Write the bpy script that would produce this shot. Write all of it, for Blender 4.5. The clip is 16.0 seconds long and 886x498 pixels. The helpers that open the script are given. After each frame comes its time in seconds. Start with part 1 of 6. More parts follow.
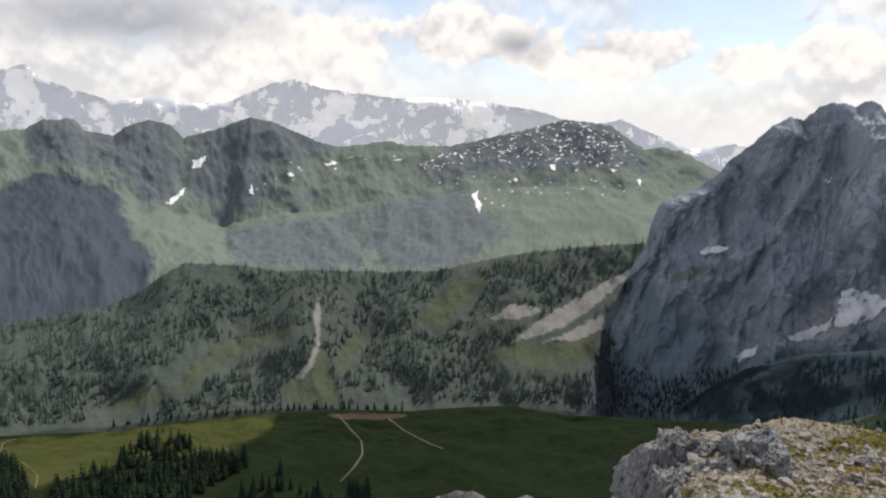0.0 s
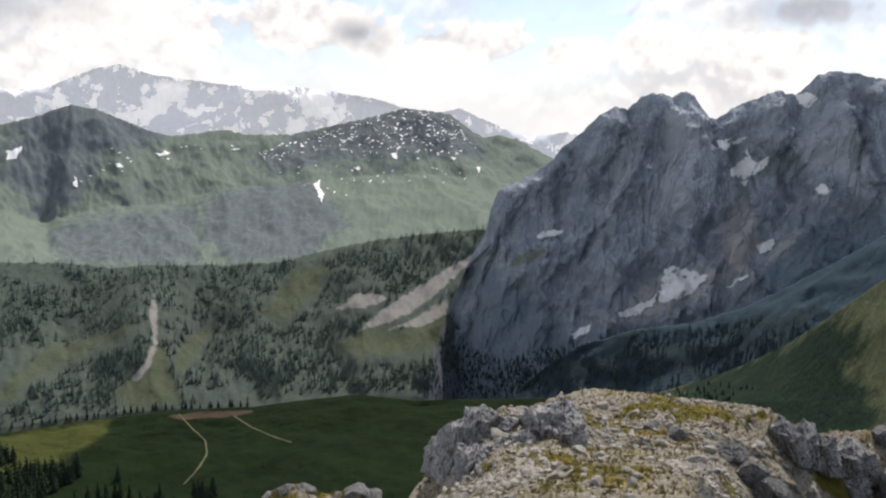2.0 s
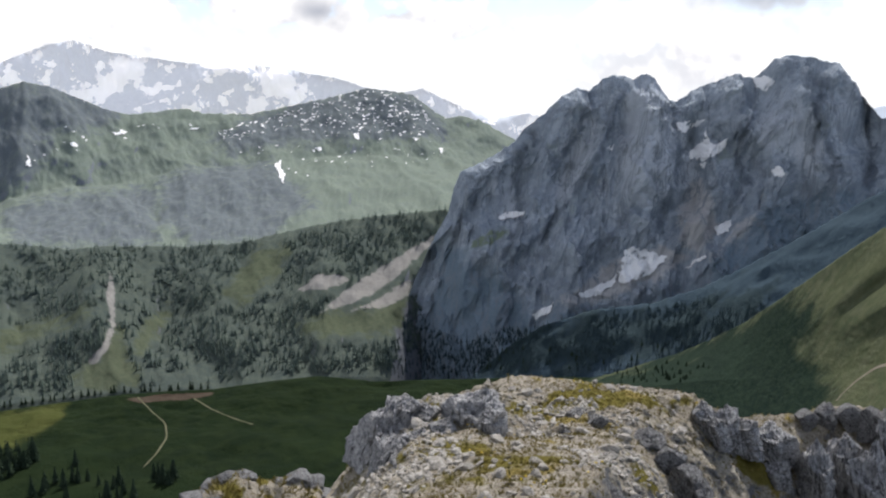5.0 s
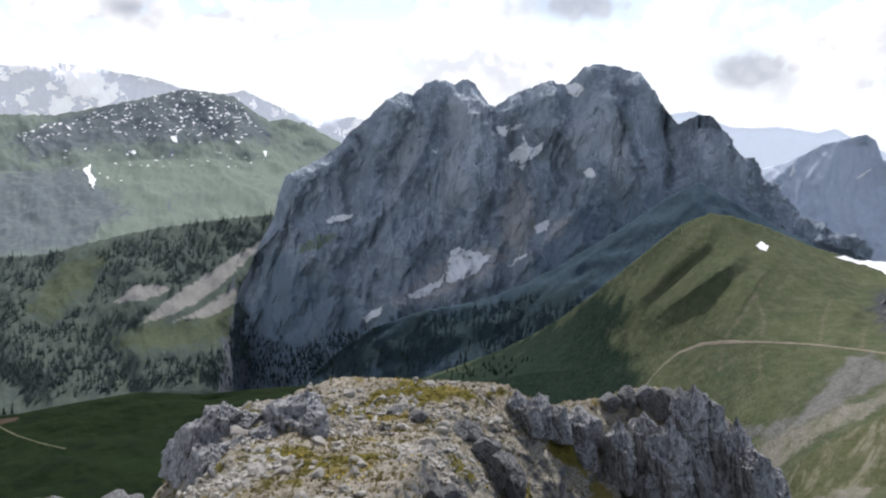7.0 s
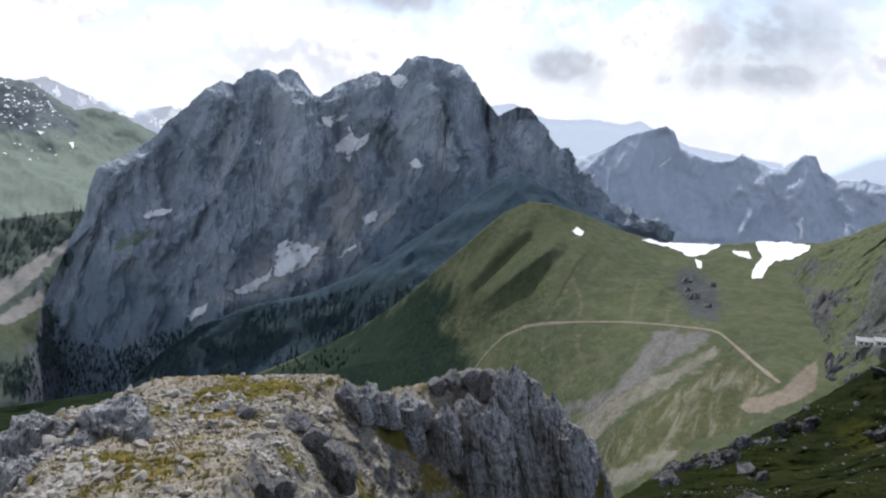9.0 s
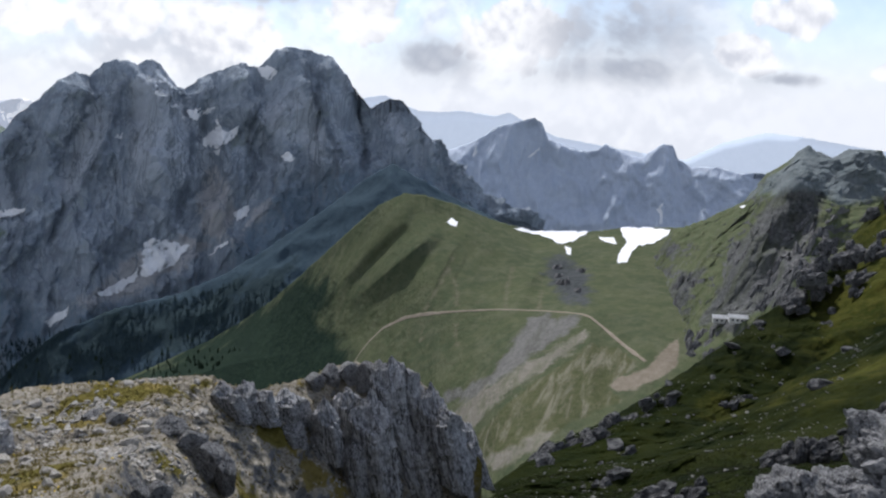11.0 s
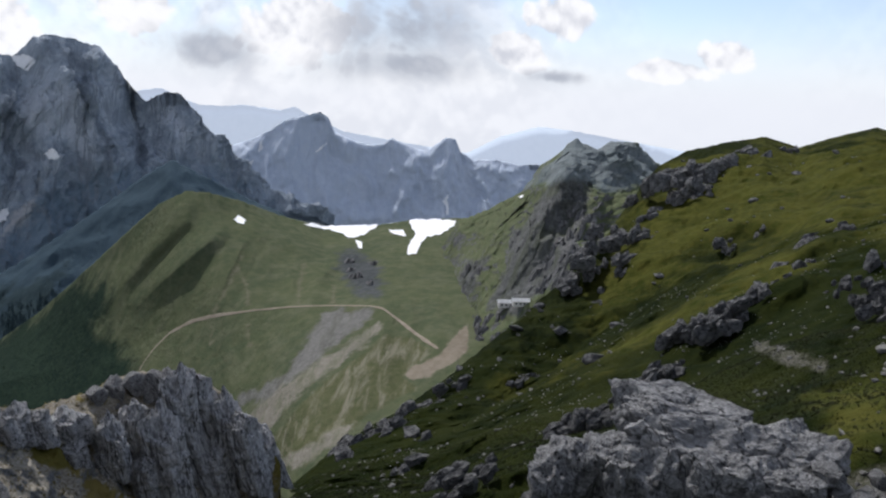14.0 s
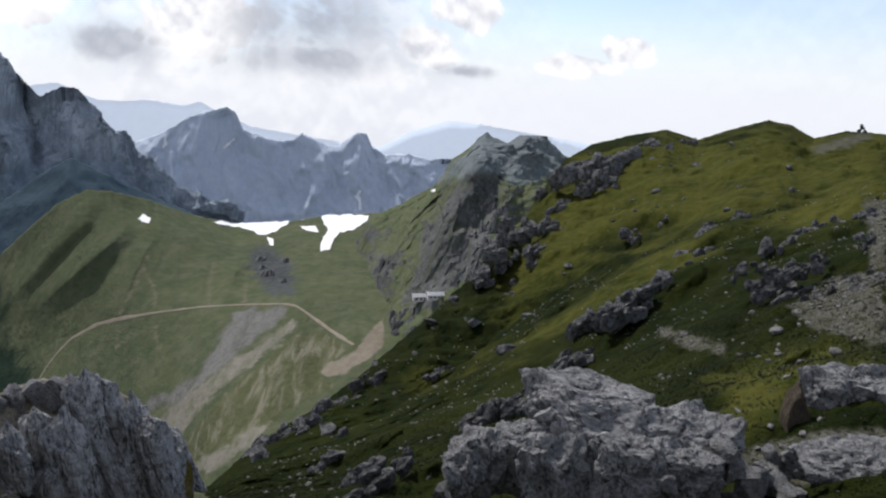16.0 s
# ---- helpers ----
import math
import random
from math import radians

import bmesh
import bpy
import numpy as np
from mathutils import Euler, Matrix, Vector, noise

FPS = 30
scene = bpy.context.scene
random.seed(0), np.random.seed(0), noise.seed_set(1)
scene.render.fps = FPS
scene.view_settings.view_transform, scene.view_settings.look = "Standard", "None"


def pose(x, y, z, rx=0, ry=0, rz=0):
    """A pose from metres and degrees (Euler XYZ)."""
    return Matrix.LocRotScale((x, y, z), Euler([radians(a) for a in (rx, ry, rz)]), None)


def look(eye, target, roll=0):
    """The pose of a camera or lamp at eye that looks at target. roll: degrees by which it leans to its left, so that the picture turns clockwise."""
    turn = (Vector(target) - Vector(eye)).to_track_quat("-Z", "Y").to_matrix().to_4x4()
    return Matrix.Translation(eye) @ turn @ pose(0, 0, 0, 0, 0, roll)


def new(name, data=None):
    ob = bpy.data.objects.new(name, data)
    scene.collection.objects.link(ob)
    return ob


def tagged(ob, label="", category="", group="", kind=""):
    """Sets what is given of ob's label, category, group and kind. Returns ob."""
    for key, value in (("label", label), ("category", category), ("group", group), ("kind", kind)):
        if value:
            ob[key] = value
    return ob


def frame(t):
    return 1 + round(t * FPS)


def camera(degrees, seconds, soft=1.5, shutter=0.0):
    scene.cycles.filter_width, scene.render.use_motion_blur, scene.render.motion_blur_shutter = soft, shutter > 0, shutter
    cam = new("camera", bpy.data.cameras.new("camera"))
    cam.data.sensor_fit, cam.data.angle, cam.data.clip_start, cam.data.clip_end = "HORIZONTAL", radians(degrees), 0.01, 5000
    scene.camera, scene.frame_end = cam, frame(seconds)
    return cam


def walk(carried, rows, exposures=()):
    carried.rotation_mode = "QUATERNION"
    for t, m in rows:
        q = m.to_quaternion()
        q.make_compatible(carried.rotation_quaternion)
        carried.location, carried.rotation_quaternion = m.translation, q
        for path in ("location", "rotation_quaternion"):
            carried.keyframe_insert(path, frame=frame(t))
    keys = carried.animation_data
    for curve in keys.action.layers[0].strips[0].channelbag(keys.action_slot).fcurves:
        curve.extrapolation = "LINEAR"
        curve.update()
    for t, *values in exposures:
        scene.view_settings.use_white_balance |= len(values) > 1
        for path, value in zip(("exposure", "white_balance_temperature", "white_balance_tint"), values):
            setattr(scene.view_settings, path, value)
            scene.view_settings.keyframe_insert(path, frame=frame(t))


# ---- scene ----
import collections

cam = camera(57.0, 16.0, soft=2.2)
# seconds, metres, degrees
PATH = [
    (0.0, -0.000, 0.000, 1.600, 82.00, 0.00, 0.00),
    (0.5, 0.117, 0.023, 1.559, 80.98, 1.08, -3.75),
    (1.0, 0.303, 0.043, 1.548, 81.52, 0.49, -6.16),
    (1.5, 0.480, 0.047, 1.553, 80.66, 2.01, -10.32),
    (2.0, 0.654, 0.050, 1.525, 81.21, 0.00, -11.01),
    (2.5, 0.809, 0.104, 1.546, 79.56, 0.71, -11.23),
    (3.0, 0.961, 0.118, 1.523, 79.97, -0.42, -10.58),
    (5.5, 1.390, 0.071, 1.615, 79.71, -0.64, -15.16),
    (6.0, 1.420, 0.025, 1.614, 79.62, -1.09, -17.32),
    (6.5, 1.438, -0.032, 1.629, 80.04, -1.02, -20.73),
    (7.0, 1.458, -0.127, 1.618, 80.26, -0.99, -25.67),
    (7.5, 1.453, -0.199, 1.625, 80.42, -1.56, -29.60),
    (8.0, 1.436, -0.255, 1.626, 80.09, -1.71, -32.36),
    (8.5, 1.418, -0.306, 1.636, 80.16, -1.99, -35.19),
    (9.0, 1.403, -0.354, 1.661, 79.89, -1.52, -37.72),
    (11.5, 1.255, -0.567, 1.738, 79.68, -1.59, -49.30),
    (12.0, 1.214, -0.605, 1.755, 79.75, -1.62, -52.26),
    (12.5, 1.190, -0.639, 1.777, 79.91, -1.74, -54.55),
    (13.0, 1.168, -0.660, 1.787, 80.18, -1.73, -57.08),
    (13.5, 1.142, -0.677, 1.798, 79.51, -1.66, -59.63),
    (14.0, 1.124, -0.687, 1.811, 79.62, -1.85, -61.31),
    (14.5, 1.119, -0.718, 1.814, 79.51, -1.67, -63.09),
    (15.0, 1.084, -0.742, 1.830, 79.46, -1.32, -65.14),
    (15.5, 1.056, -0.764, 1.839, 79.45, -1.77, -66.67),
    (16.0, 1.046, -0.781, 1.847, 79.43, -1.74, -67.49),
]
# seconds, stops, kelvin, tint
EXPOSURE = [(0.0, 0.13, 6800, 12), (3.0, 0.32, 6650, 12), (5.5, 0.42, 6400, 12), (9.0, 0.36, 6150, 12), (12.0, 0.10, 6080, 12), (14.5, 0.12, 6200, 12), (16.0, 0.17, 6250, 12)]
walk(cam, [(t, pose(x, y, z, rx, ry, rz)) for t, x, y, z, rx, ry, rz in PATH], EXPOSURE)

# ---- light ----
SUN_BEARING, SUN_HEIGHT = 32.0, 51.0      # the sun stands high before the summit, to the south
sun = new("sun", bpy.data.lights.new("sun", "SUN"))
sun.data.energy, sun.data.angle, sun.data.color = 3.8, radians(0.6), (1.0, 0.95, 0.87)
sb, sh = radians(SUN_BEARING), radians(SUN_HEIGHT)
sun.matrix_world = look((math.sin(sb) * math.cos(sh) * 100, math.cos(sb) * math.cos(sh) * 100, math.sin(sh) * 100), (0, 0, 0))


class Net:
    """Short hand for a node tree."""

    def __init__(self, tree):
        self.tree = tree
        tree.nodes.clear()

    def add(self, kind, **values):
        node = self.tree.nodes.new("ShaderNode" + kind)
        for key, value in values.items():
            if key in ("operation", "blend_type", "data_type", "noise_type", "sky_type", "feature", "distance", "interpolation_type", "clamp", "normalize", "noise_dimensions", "musgrave_type"):
                if key == "operation":
                    node.operation = value
                elif key == "blend_type":
                    node.blend_type = value
                elif key == "data_type":
                    node.data_type = value
                elif key == "noise_type":
                    node.noise_type = value
                elif key == "feature":
                    node.feature = value
                elif key == "interpolation_type":
                    node.interpolation_type = value
                continue
        return node

    def link(self, a, b):
        self.tree.links.new(a, b)

    def put(self, socket, value):
        if isinstance(value, (int, float)):
            socket.default_value = value
        elif isinstance(value, (tuple, list)):
            socket.default_value = tuple(value) + ((1.0,) if len(value) == 3 and len(socket.default_value) == 4 else ())
        else:
            self.link(value, socket)

    def math(self, operation, a, b=0.0, c=0.0):
        node = self.add("Math", operation=operation)
        self.put(node.inputs[0], a), self.put(node.inputs[1], b), self.put(node.inputs[2], c)
        return node.outputs[0]

    def noise(self, vector, scale, detail=6.0, rough=0.55, warp=0.0):
        node = self.add("TexNoise")
        self.put(node.inputs["Vector"], vector)
        node.inputs["Scale"].default_value, node.inputs["Detail"].default_value = scale, detail
        node.inputs["Roughness"].default_value, node.inputs["Distortion"].default_value = rough, warp
        return node.outputs["Fac"]

    def step(self, value, low, high, to_low=0.0, to_high=1.0):
        node = self.add("MapRange", interpolation_type="SMOOTHSTEP")
        self.put(node.inputs["Value"], value)
        for key, number in (("From Min", low), ("From Max", high), ("To Min", to_low), ("To Max", to_high)):
            self.put(node.inputs[key], number)
        return node.outputs["Result"]

    def mix(self, fac, a, b, blend="MIX"):
        node = self.add("Mix", data_type="RGBA", blend_type=blend)
        self.put(node.inputs[0], fac), self.put(node.inputs[6], a), self.put(node.inputs[7], b)
        return node.outputs[2]

    def stretch(self, vector, x, y, z, lean=None):
        if lean:
            turn = self.add("Mapping")
            self.put(turn.inputs["Vector"], vector)
            turn.inputs["Rotation"].default_value = lean
            vector = turn.outputs["Vector"]
        node = self.add("Mapping")
        self.put(node.inputs["Vector"], vector)
        node.inputs["Scale"].default_value = (x, y, z)
        return node.outputs["Vector"]


# ---- sky: pale blue with heaped summer clouds ----
# bearing, height, half width, half height in degrees
BLUE_GAPS = [(19.0, 8.3, 4.5, 1.7), (21.5, 6.2, 6.0, 0.9), (77.0, 6.8, 5.0, 2.2), (-5.5, 9.2, 2.5, 0.6)]
WHITE_HEAPS = [(-9.0, 5.8, 7.0, 2.6), (2.0, 6.2, 7.5, 2.4), (12.0, 5.0, 5.5, 2.4), (20.0, 4.4, 3.0, 1.4), (25.5, 4.6, 3.2, 2.2), (31.5, 3.6, 4.0, 2.4), (41.0, 5.6, 3.4, 2.6), (51.0, 4.4, 4.2, 3.2),
               (69.3, 5.4, 2.6, 2.3), (66.6, 3.0, 3.0, 1.9), (80.0, 3.2, 1.9, 1.3), (76.0, 2.2, 3.2, 1.0)]
GREY_BASES = [(-20.5, 7.3, 7.5, 1.6), (5.2, 6.0, 2.0, 1.0), (34.5, 7.0, 5.0, 1.1), (45.5, 2.8, 3.2, 1.5), (58.5, 4.6, 5.2, 3.2), (58.8, 2.4, 5.6, 1.4), (69.0, 1.7, 2.8, 0.7), (30.0, 16.0, 16.0, 4.0), (62.0, 14.0, 12.0, 3.0)]
world = bpy.data.worlds.new("sky")
world.use_nodes = True
scene.world = world
n = Net(world.node_tree)
sky = n.add("TexSky")
sky.sky_type, sky.sun_disc = "NISHITA", False
sky.sun_elevation, sky.sun_rotation, sky.altitude = sh, sb, 2000.0
way = n.add("TexCoord").outputs["Generated"]
split = n.add("SeparateXYZ")
n.link(way, split.inputs[0])
high = split.outputs[2]
bearing = n.math("ARCTAN2", split.outputs[0], split.outputs[1])


def dome(lift=0.0):
    """A point of the sky laid flat: bearing and height."""
    node = n.add("CombineXYZ")
    n.put(node.inputs[0], bearing), n.put(node.inputs[1], n.math("ADD", high, lift))
    return node.outputs[0]


def billow(at):
    """Heaped cloud forms, about -0.5 to 0.5: rounded heads at three sizes."""
    total = n.math("MULTIPLY", n.math("SUBTRACT", n.noise(at, 9.0, 8.0, 0.6, 0.5), 0.5), 0.9)
    for scale, amount in ((16.0, 0.34), (38.0, 0.20), (85.0, 0.11)):
        cell = n.add("TexVoronoi", feature="SMOOTH_F1")
        n.put(cell.inputs["Vector"], at)
        cell.inputs["Scale"].default_value, cell.inputs["Smoothness"].default_value = scale, 0.35
        total = n.math("ADD", total, n.math("MULTIPLY", n.math("SUBTRACT", 0.42, cell.outputs["Distance"]), amount))
    return total


flat = dome()
forms = billow(flat)
relief = n.math("SUBTRACT", forms, billow(dome(0.014)))


def patch(where, high_at, wide, tall, soft, ragged, base=1.0):
    """One where a cloud or a gap of blue stands in the sky; base below one flattens its underside. Degrees."""
    u = n.math("DIVIDE", n.math("SUBTRACT", bearing, radians(where)), radians(wide))
    v = n.math("DIVIDE", n.math("SUBTRACT", high, math.sin(radians(high_at))), math.sin(radians(tall)))
    v = n.math("MAXIMUM", v, n.math("MULTIPLY", v, -1.0 / base))
    far = n.math("SQRT", n.math("ADD", n.math("MULTIPLY", u, u), n.math("MULTIPLY", v, v)))
    return n.step(n.math("SUBTRACT", far, n.math("MULTIPLY", forms, ragged)), 1.0 - soft, 1.0 + soft, 1.0, 0.0)


def most(values):
    top = values[0]
    for value in values[1:]:
        top = n.math("MAXIMUM", top, value)
    return top


gaps = most([patch(*p, 0.45, 1.6) for p in BLUE_GAPS])
heaps = most([patch(*p, 0.14, 1.7, 0.75) for p in WHITE_HEAPS])
grey = most([patch(*p, 0.6, 2.5) for p in GREY_BASES])
# a thin white layer between the heaps that ends towards the clear west
layer = n.step(n.noise(flat, 3.2, 7.0, 0.58, 0.4), 0.34, 0.60)
layer = n.math("MULTIPLY", layer, n.step(bearing, radians(60), radians(76), 0.92, 0.16))
layer = n.math("MULTIPLY", layer, n.step(high, 0.14, 0.6, 1.0, 0.75))
cover = n.math("MULTIPLY", n.math("MAXIMUM", layer, n.math("MULTIPLY", grey, 0.92)), n.math("SUBTRACT", 1.0, n.math("MULTIPLY", gaps, 0.9)))
cover = n.math("MAXIMUM", cover, heaps)
shade = n.math("ADD", n.math("MULTIPLY", relief, 1.5), n.math("ADD", n.math("MULTIPLY", forms, 0.55), n.math("MULTIPLY", heaps, 0.14)))
lit = n.mix(n.step(shade, -0.32, 0.24), (0.66, 0.668, 0.70), (1.0, 0.985, 0.965))
cloud = n.mix(n.math("MULTIPLY", grey, n.step(forms, -0.35, 0.4, 0.95, 0.60)), lit, (0.375, 0.40, 0.455))
blue = n.add("Background")
n.link(sky.outputs[0], blue.inputs["Color"])
blue.inputs["Strength"].default_value = 0.13
white = n.add("Background")
n.link(cloud, white.inputs["Color"])
n.put(white.inputs["Strength"], n.step(high, 0.22, 0.65, 0.94, 0.30))
veil = n.add("Background")
veil.inputs["Color"].default_value, veil.inputs["Strength"].default_value = (0.84, 0.855, 0.89, 1), 0.95
low = n.add("MixShader")
n.put(low.inputs[0], n.step(high, 0.0, 0.12, 0.95, 0.28)), n.link(blue.outputs[0], low.inputs[1]), n.link(veil.outputs[0], low.inputs[2])
both = n.add("MixShader")
n.put(both.inputs[0], n.math("MULTIPLY", cover, n.step(high, 0.0, 0.035, 0.35, 1.0))), n.link(low.outputs[0], both.inputs[1]), n.link(white.outputs[0], both.inputs[2])
n.link(both.outputs[0], n.add("OutputWorld").inputs[0])

# ---- materials ----


def material(name, colours, scale, rough=0.95, bump=0.4, steep=None, streak=None, extra=None, glow=None, depth=None, cracks=None, zones=()):
    """colours: dark, middle, light. scale: noise per metre of the large mottling. steep: (colours, low, high), taken where
    the ground is steeper. streak: (colour, scale, amount) along the fall of the slope. extra: (colour, scale, threshold) for spots."""
    m = bpy.data.materials.new(name)
    m.use_nodes = True
    n = Net(m.node_tree)
    at = n.add("TexCoord").outputs["Object"]
    geo = n.add("NewGeometry")

    def tone(colours, k):
        a = n.step(n.noise(at, scale * k, 7.0, 0.62), 0.36, 0.66)
        b = n.step(n.noise(at, scale * k * 7.3, 6.0, 0.65), 0.34, 0.68)
        c = n.mix(a, colours[0], colours[1])
        return n.mix(n.math("MULTIPLY", b, 0.6), c, colours[2])

    colour = tone(colours, 1.0)
    if streak:
        for lean, fall in (((0, 0, 0), 0.10),) + ((((0.35, -0.45, 0), 0.22), ((-0.3, 0.5, 0), 0.3)) if len(streak) > 3 else ()):
            s = n.noise(n.stretch(at, streak[1], streak[1], streak[1] * fall, lean), 1.0, 7.0, 0.68, 0.6)
            colour = n.mix(n.math("MULTIPLY", n.step(s, 0.45, 0.68), streak[2]), colour, streak[0])
    if steep:
        split = n.add("SeparateXYZ")
        n.link(geo.outputs["Normal"], split.inputs[0])
        ragged = n.math("ADD", split.outputs[2], n.math("MULTIPLY", n.math("SUBTRACT", n.noise(at, scale * 2.5, 6.0, 0.65), 0.5), 0.7))
        colour = n.mix(n.step(ragged, steep[1], steep[2]), tone(steep[0], 1.7), colour)
    if extra:
        for spot, k, low, *soft in extra:
            colour = n.mix(n.step(n.noise(at, k, 5.0, 0.6), low, low + (soft[0] if soft else 0.05)), colour, spot)
    for zone_name, tones, k, *stripes in zones:
        here = n.add("Attribute")
        here.attribute_name = zone_name
        ragged = n.math("ADD", here.outputs["Fac"], n.math("MULTIPLY", n.math("SUBTRACT", n.noise(at, k, 7.0, 0.68), 0.5), 1.3))
        there = tone(tones, stripes[0] if stripes else 1.5)
        if len(stripes) > 1:
            s = n.noise(n.stretch(at, stripes[2] * 0.07, stripes[2], stripes[2], (0, 0, stripes[3])) if len(stripes) > 3 else n.stretch(at, stripes[2], stripes[2], stripes[2] * 0.08), 1.0, 6.0, 0.62, 0.4)
            there = n.mix(n.math("MULTIPLY", n.step(s, 0.45, 0.68), 0.7), there, stripes[1])
        colour = n.mix(n.step(ragged, 0.36, 0.64), colour, there)
    if cracks:
        joint = n.noise(n.stretch(at, 1.0, 1.0, cracks[2]), cracks[1], 5.0, 0.6, 0.6)
        line = n.step(n.math("ABSOLUTE", n.math("SUBTRACT", joint, 0.5)), 0.0, cracks[3], 1.0, 0.0)
        colour = n.mix(n.math("MULTIPLY", line, 0.85), colour, cracks[0])
    bsdf = n.add("BsdfPrincipled")
    n.link(colour, bsdf.inputs["Base Color"])
    bsdf.inputs["Roughness"].default_value = rough
    bsdf.inputs["Specular IOR Level"].default_value = 0.03 if rough > 0.9 else 0.4
    # haze before a far range, given off by its surface
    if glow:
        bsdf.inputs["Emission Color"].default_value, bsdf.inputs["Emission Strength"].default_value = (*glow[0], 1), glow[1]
    if bump:
        b = n.add("Bump")
        b.inputs["Strength"].default_value, b.inputs["Distance"].default_value = bump, depth or 0.5 / scale * 0.25
        h = n.math("ADD", n.noise(at, scale * 3.0, 8.0, 0.7), n.math("MULTIPLY", n.noise(at, scale * 17.0, 5.0, 0.7), 0.35))
        n.link(h, b.inputs["Height"]), n.link(b.outputs[0], bsdf.inputs["Normal"])
    n.link(bsdf.outputs[0], n.add("OutputMaterial").inputs[0])
    return m


# slope grass, coloured dark for cloud shadow
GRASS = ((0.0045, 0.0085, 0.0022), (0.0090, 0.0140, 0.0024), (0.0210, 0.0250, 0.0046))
# both far ranges: haze is painted as pale colour plus glow
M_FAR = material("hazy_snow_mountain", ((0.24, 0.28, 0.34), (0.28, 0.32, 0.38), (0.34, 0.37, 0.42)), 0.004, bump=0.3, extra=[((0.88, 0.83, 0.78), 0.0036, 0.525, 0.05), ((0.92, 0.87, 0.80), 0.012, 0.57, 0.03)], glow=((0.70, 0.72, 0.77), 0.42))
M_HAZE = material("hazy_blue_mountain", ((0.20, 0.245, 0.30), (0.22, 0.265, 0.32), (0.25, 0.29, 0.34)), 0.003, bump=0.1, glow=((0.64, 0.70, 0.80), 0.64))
# hazy tones mixed into the colours; the last zone paints the left slope's shadow
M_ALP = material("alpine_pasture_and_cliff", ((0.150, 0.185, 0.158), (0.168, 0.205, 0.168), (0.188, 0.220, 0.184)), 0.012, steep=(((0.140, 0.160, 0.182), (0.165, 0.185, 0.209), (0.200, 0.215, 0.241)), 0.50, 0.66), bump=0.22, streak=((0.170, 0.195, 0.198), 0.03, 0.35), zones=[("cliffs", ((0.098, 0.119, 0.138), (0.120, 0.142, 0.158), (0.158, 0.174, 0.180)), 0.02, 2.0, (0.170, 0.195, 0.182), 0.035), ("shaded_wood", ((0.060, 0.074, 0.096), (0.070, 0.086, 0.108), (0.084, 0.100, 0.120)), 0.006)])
# green tones lightened and blued for the haze over the woods
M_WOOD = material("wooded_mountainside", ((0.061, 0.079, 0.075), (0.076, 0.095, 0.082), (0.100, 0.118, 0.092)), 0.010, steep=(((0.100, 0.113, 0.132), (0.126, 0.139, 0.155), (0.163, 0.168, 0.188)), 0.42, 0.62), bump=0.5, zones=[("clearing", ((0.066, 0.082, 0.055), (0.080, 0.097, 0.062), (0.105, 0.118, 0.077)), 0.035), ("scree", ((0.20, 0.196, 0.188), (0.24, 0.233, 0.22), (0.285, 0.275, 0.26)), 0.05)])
# pale bluish rock tones carry the haze; dark zones paint shade in clefts and below
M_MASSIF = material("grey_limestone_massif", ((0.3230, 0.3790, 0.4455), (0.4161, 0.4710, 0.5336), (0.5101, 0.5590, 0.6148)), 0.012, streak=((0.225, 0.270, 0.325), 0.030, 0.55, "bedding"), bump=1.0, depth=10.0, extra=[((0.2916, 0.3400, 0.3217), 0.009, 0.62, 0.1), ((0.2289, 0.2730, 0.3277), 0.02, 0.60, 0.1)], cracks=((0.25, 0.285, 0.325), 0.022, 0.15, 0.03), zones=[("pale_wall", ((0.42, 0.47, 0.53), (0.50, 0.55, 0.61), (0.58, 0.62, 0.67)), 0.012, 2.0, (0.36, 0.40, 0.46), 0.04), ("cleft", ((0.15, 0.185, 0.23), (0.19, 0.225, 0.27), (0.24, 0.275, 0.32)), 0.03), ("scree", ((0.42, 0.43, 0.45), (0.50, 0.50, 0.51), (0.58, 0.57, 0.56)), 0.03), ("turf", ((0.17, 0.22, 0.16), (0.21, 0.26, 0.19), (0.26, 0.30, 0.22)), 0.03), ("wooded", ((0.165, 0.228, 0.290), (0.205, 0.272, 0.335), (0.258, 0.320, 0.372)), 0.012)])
# dark bluish grass colour holds cloud shadow and haze; the zone adds dark wood
M_SPUR = material("shaded_grass_spur", ((0.0330, 0.0540, 0.0740), (0.0410, 0.0650, 0.0860), (0.0540, 0.0800, 0.1000)), 0.01, bump=0.5, zones=[("wooded", ((0.0220, 0.0360, 0.0430), (0.0290, 0.0460, 0.0530), (0.0400, 0.0590, 0.0640)), 0.015)])
# the blue and paleness of this limestone are painted haze
M_SPIRE = material("hazy_limestone_range", ((0.449, 0.510, 0.609), (0.490, 0.551, 0.651), (0.561, 0.612, 0.693)), 0.008, streak=((0.408, 0.469, 0.578), 0.02, 0.6), bump=0.5)
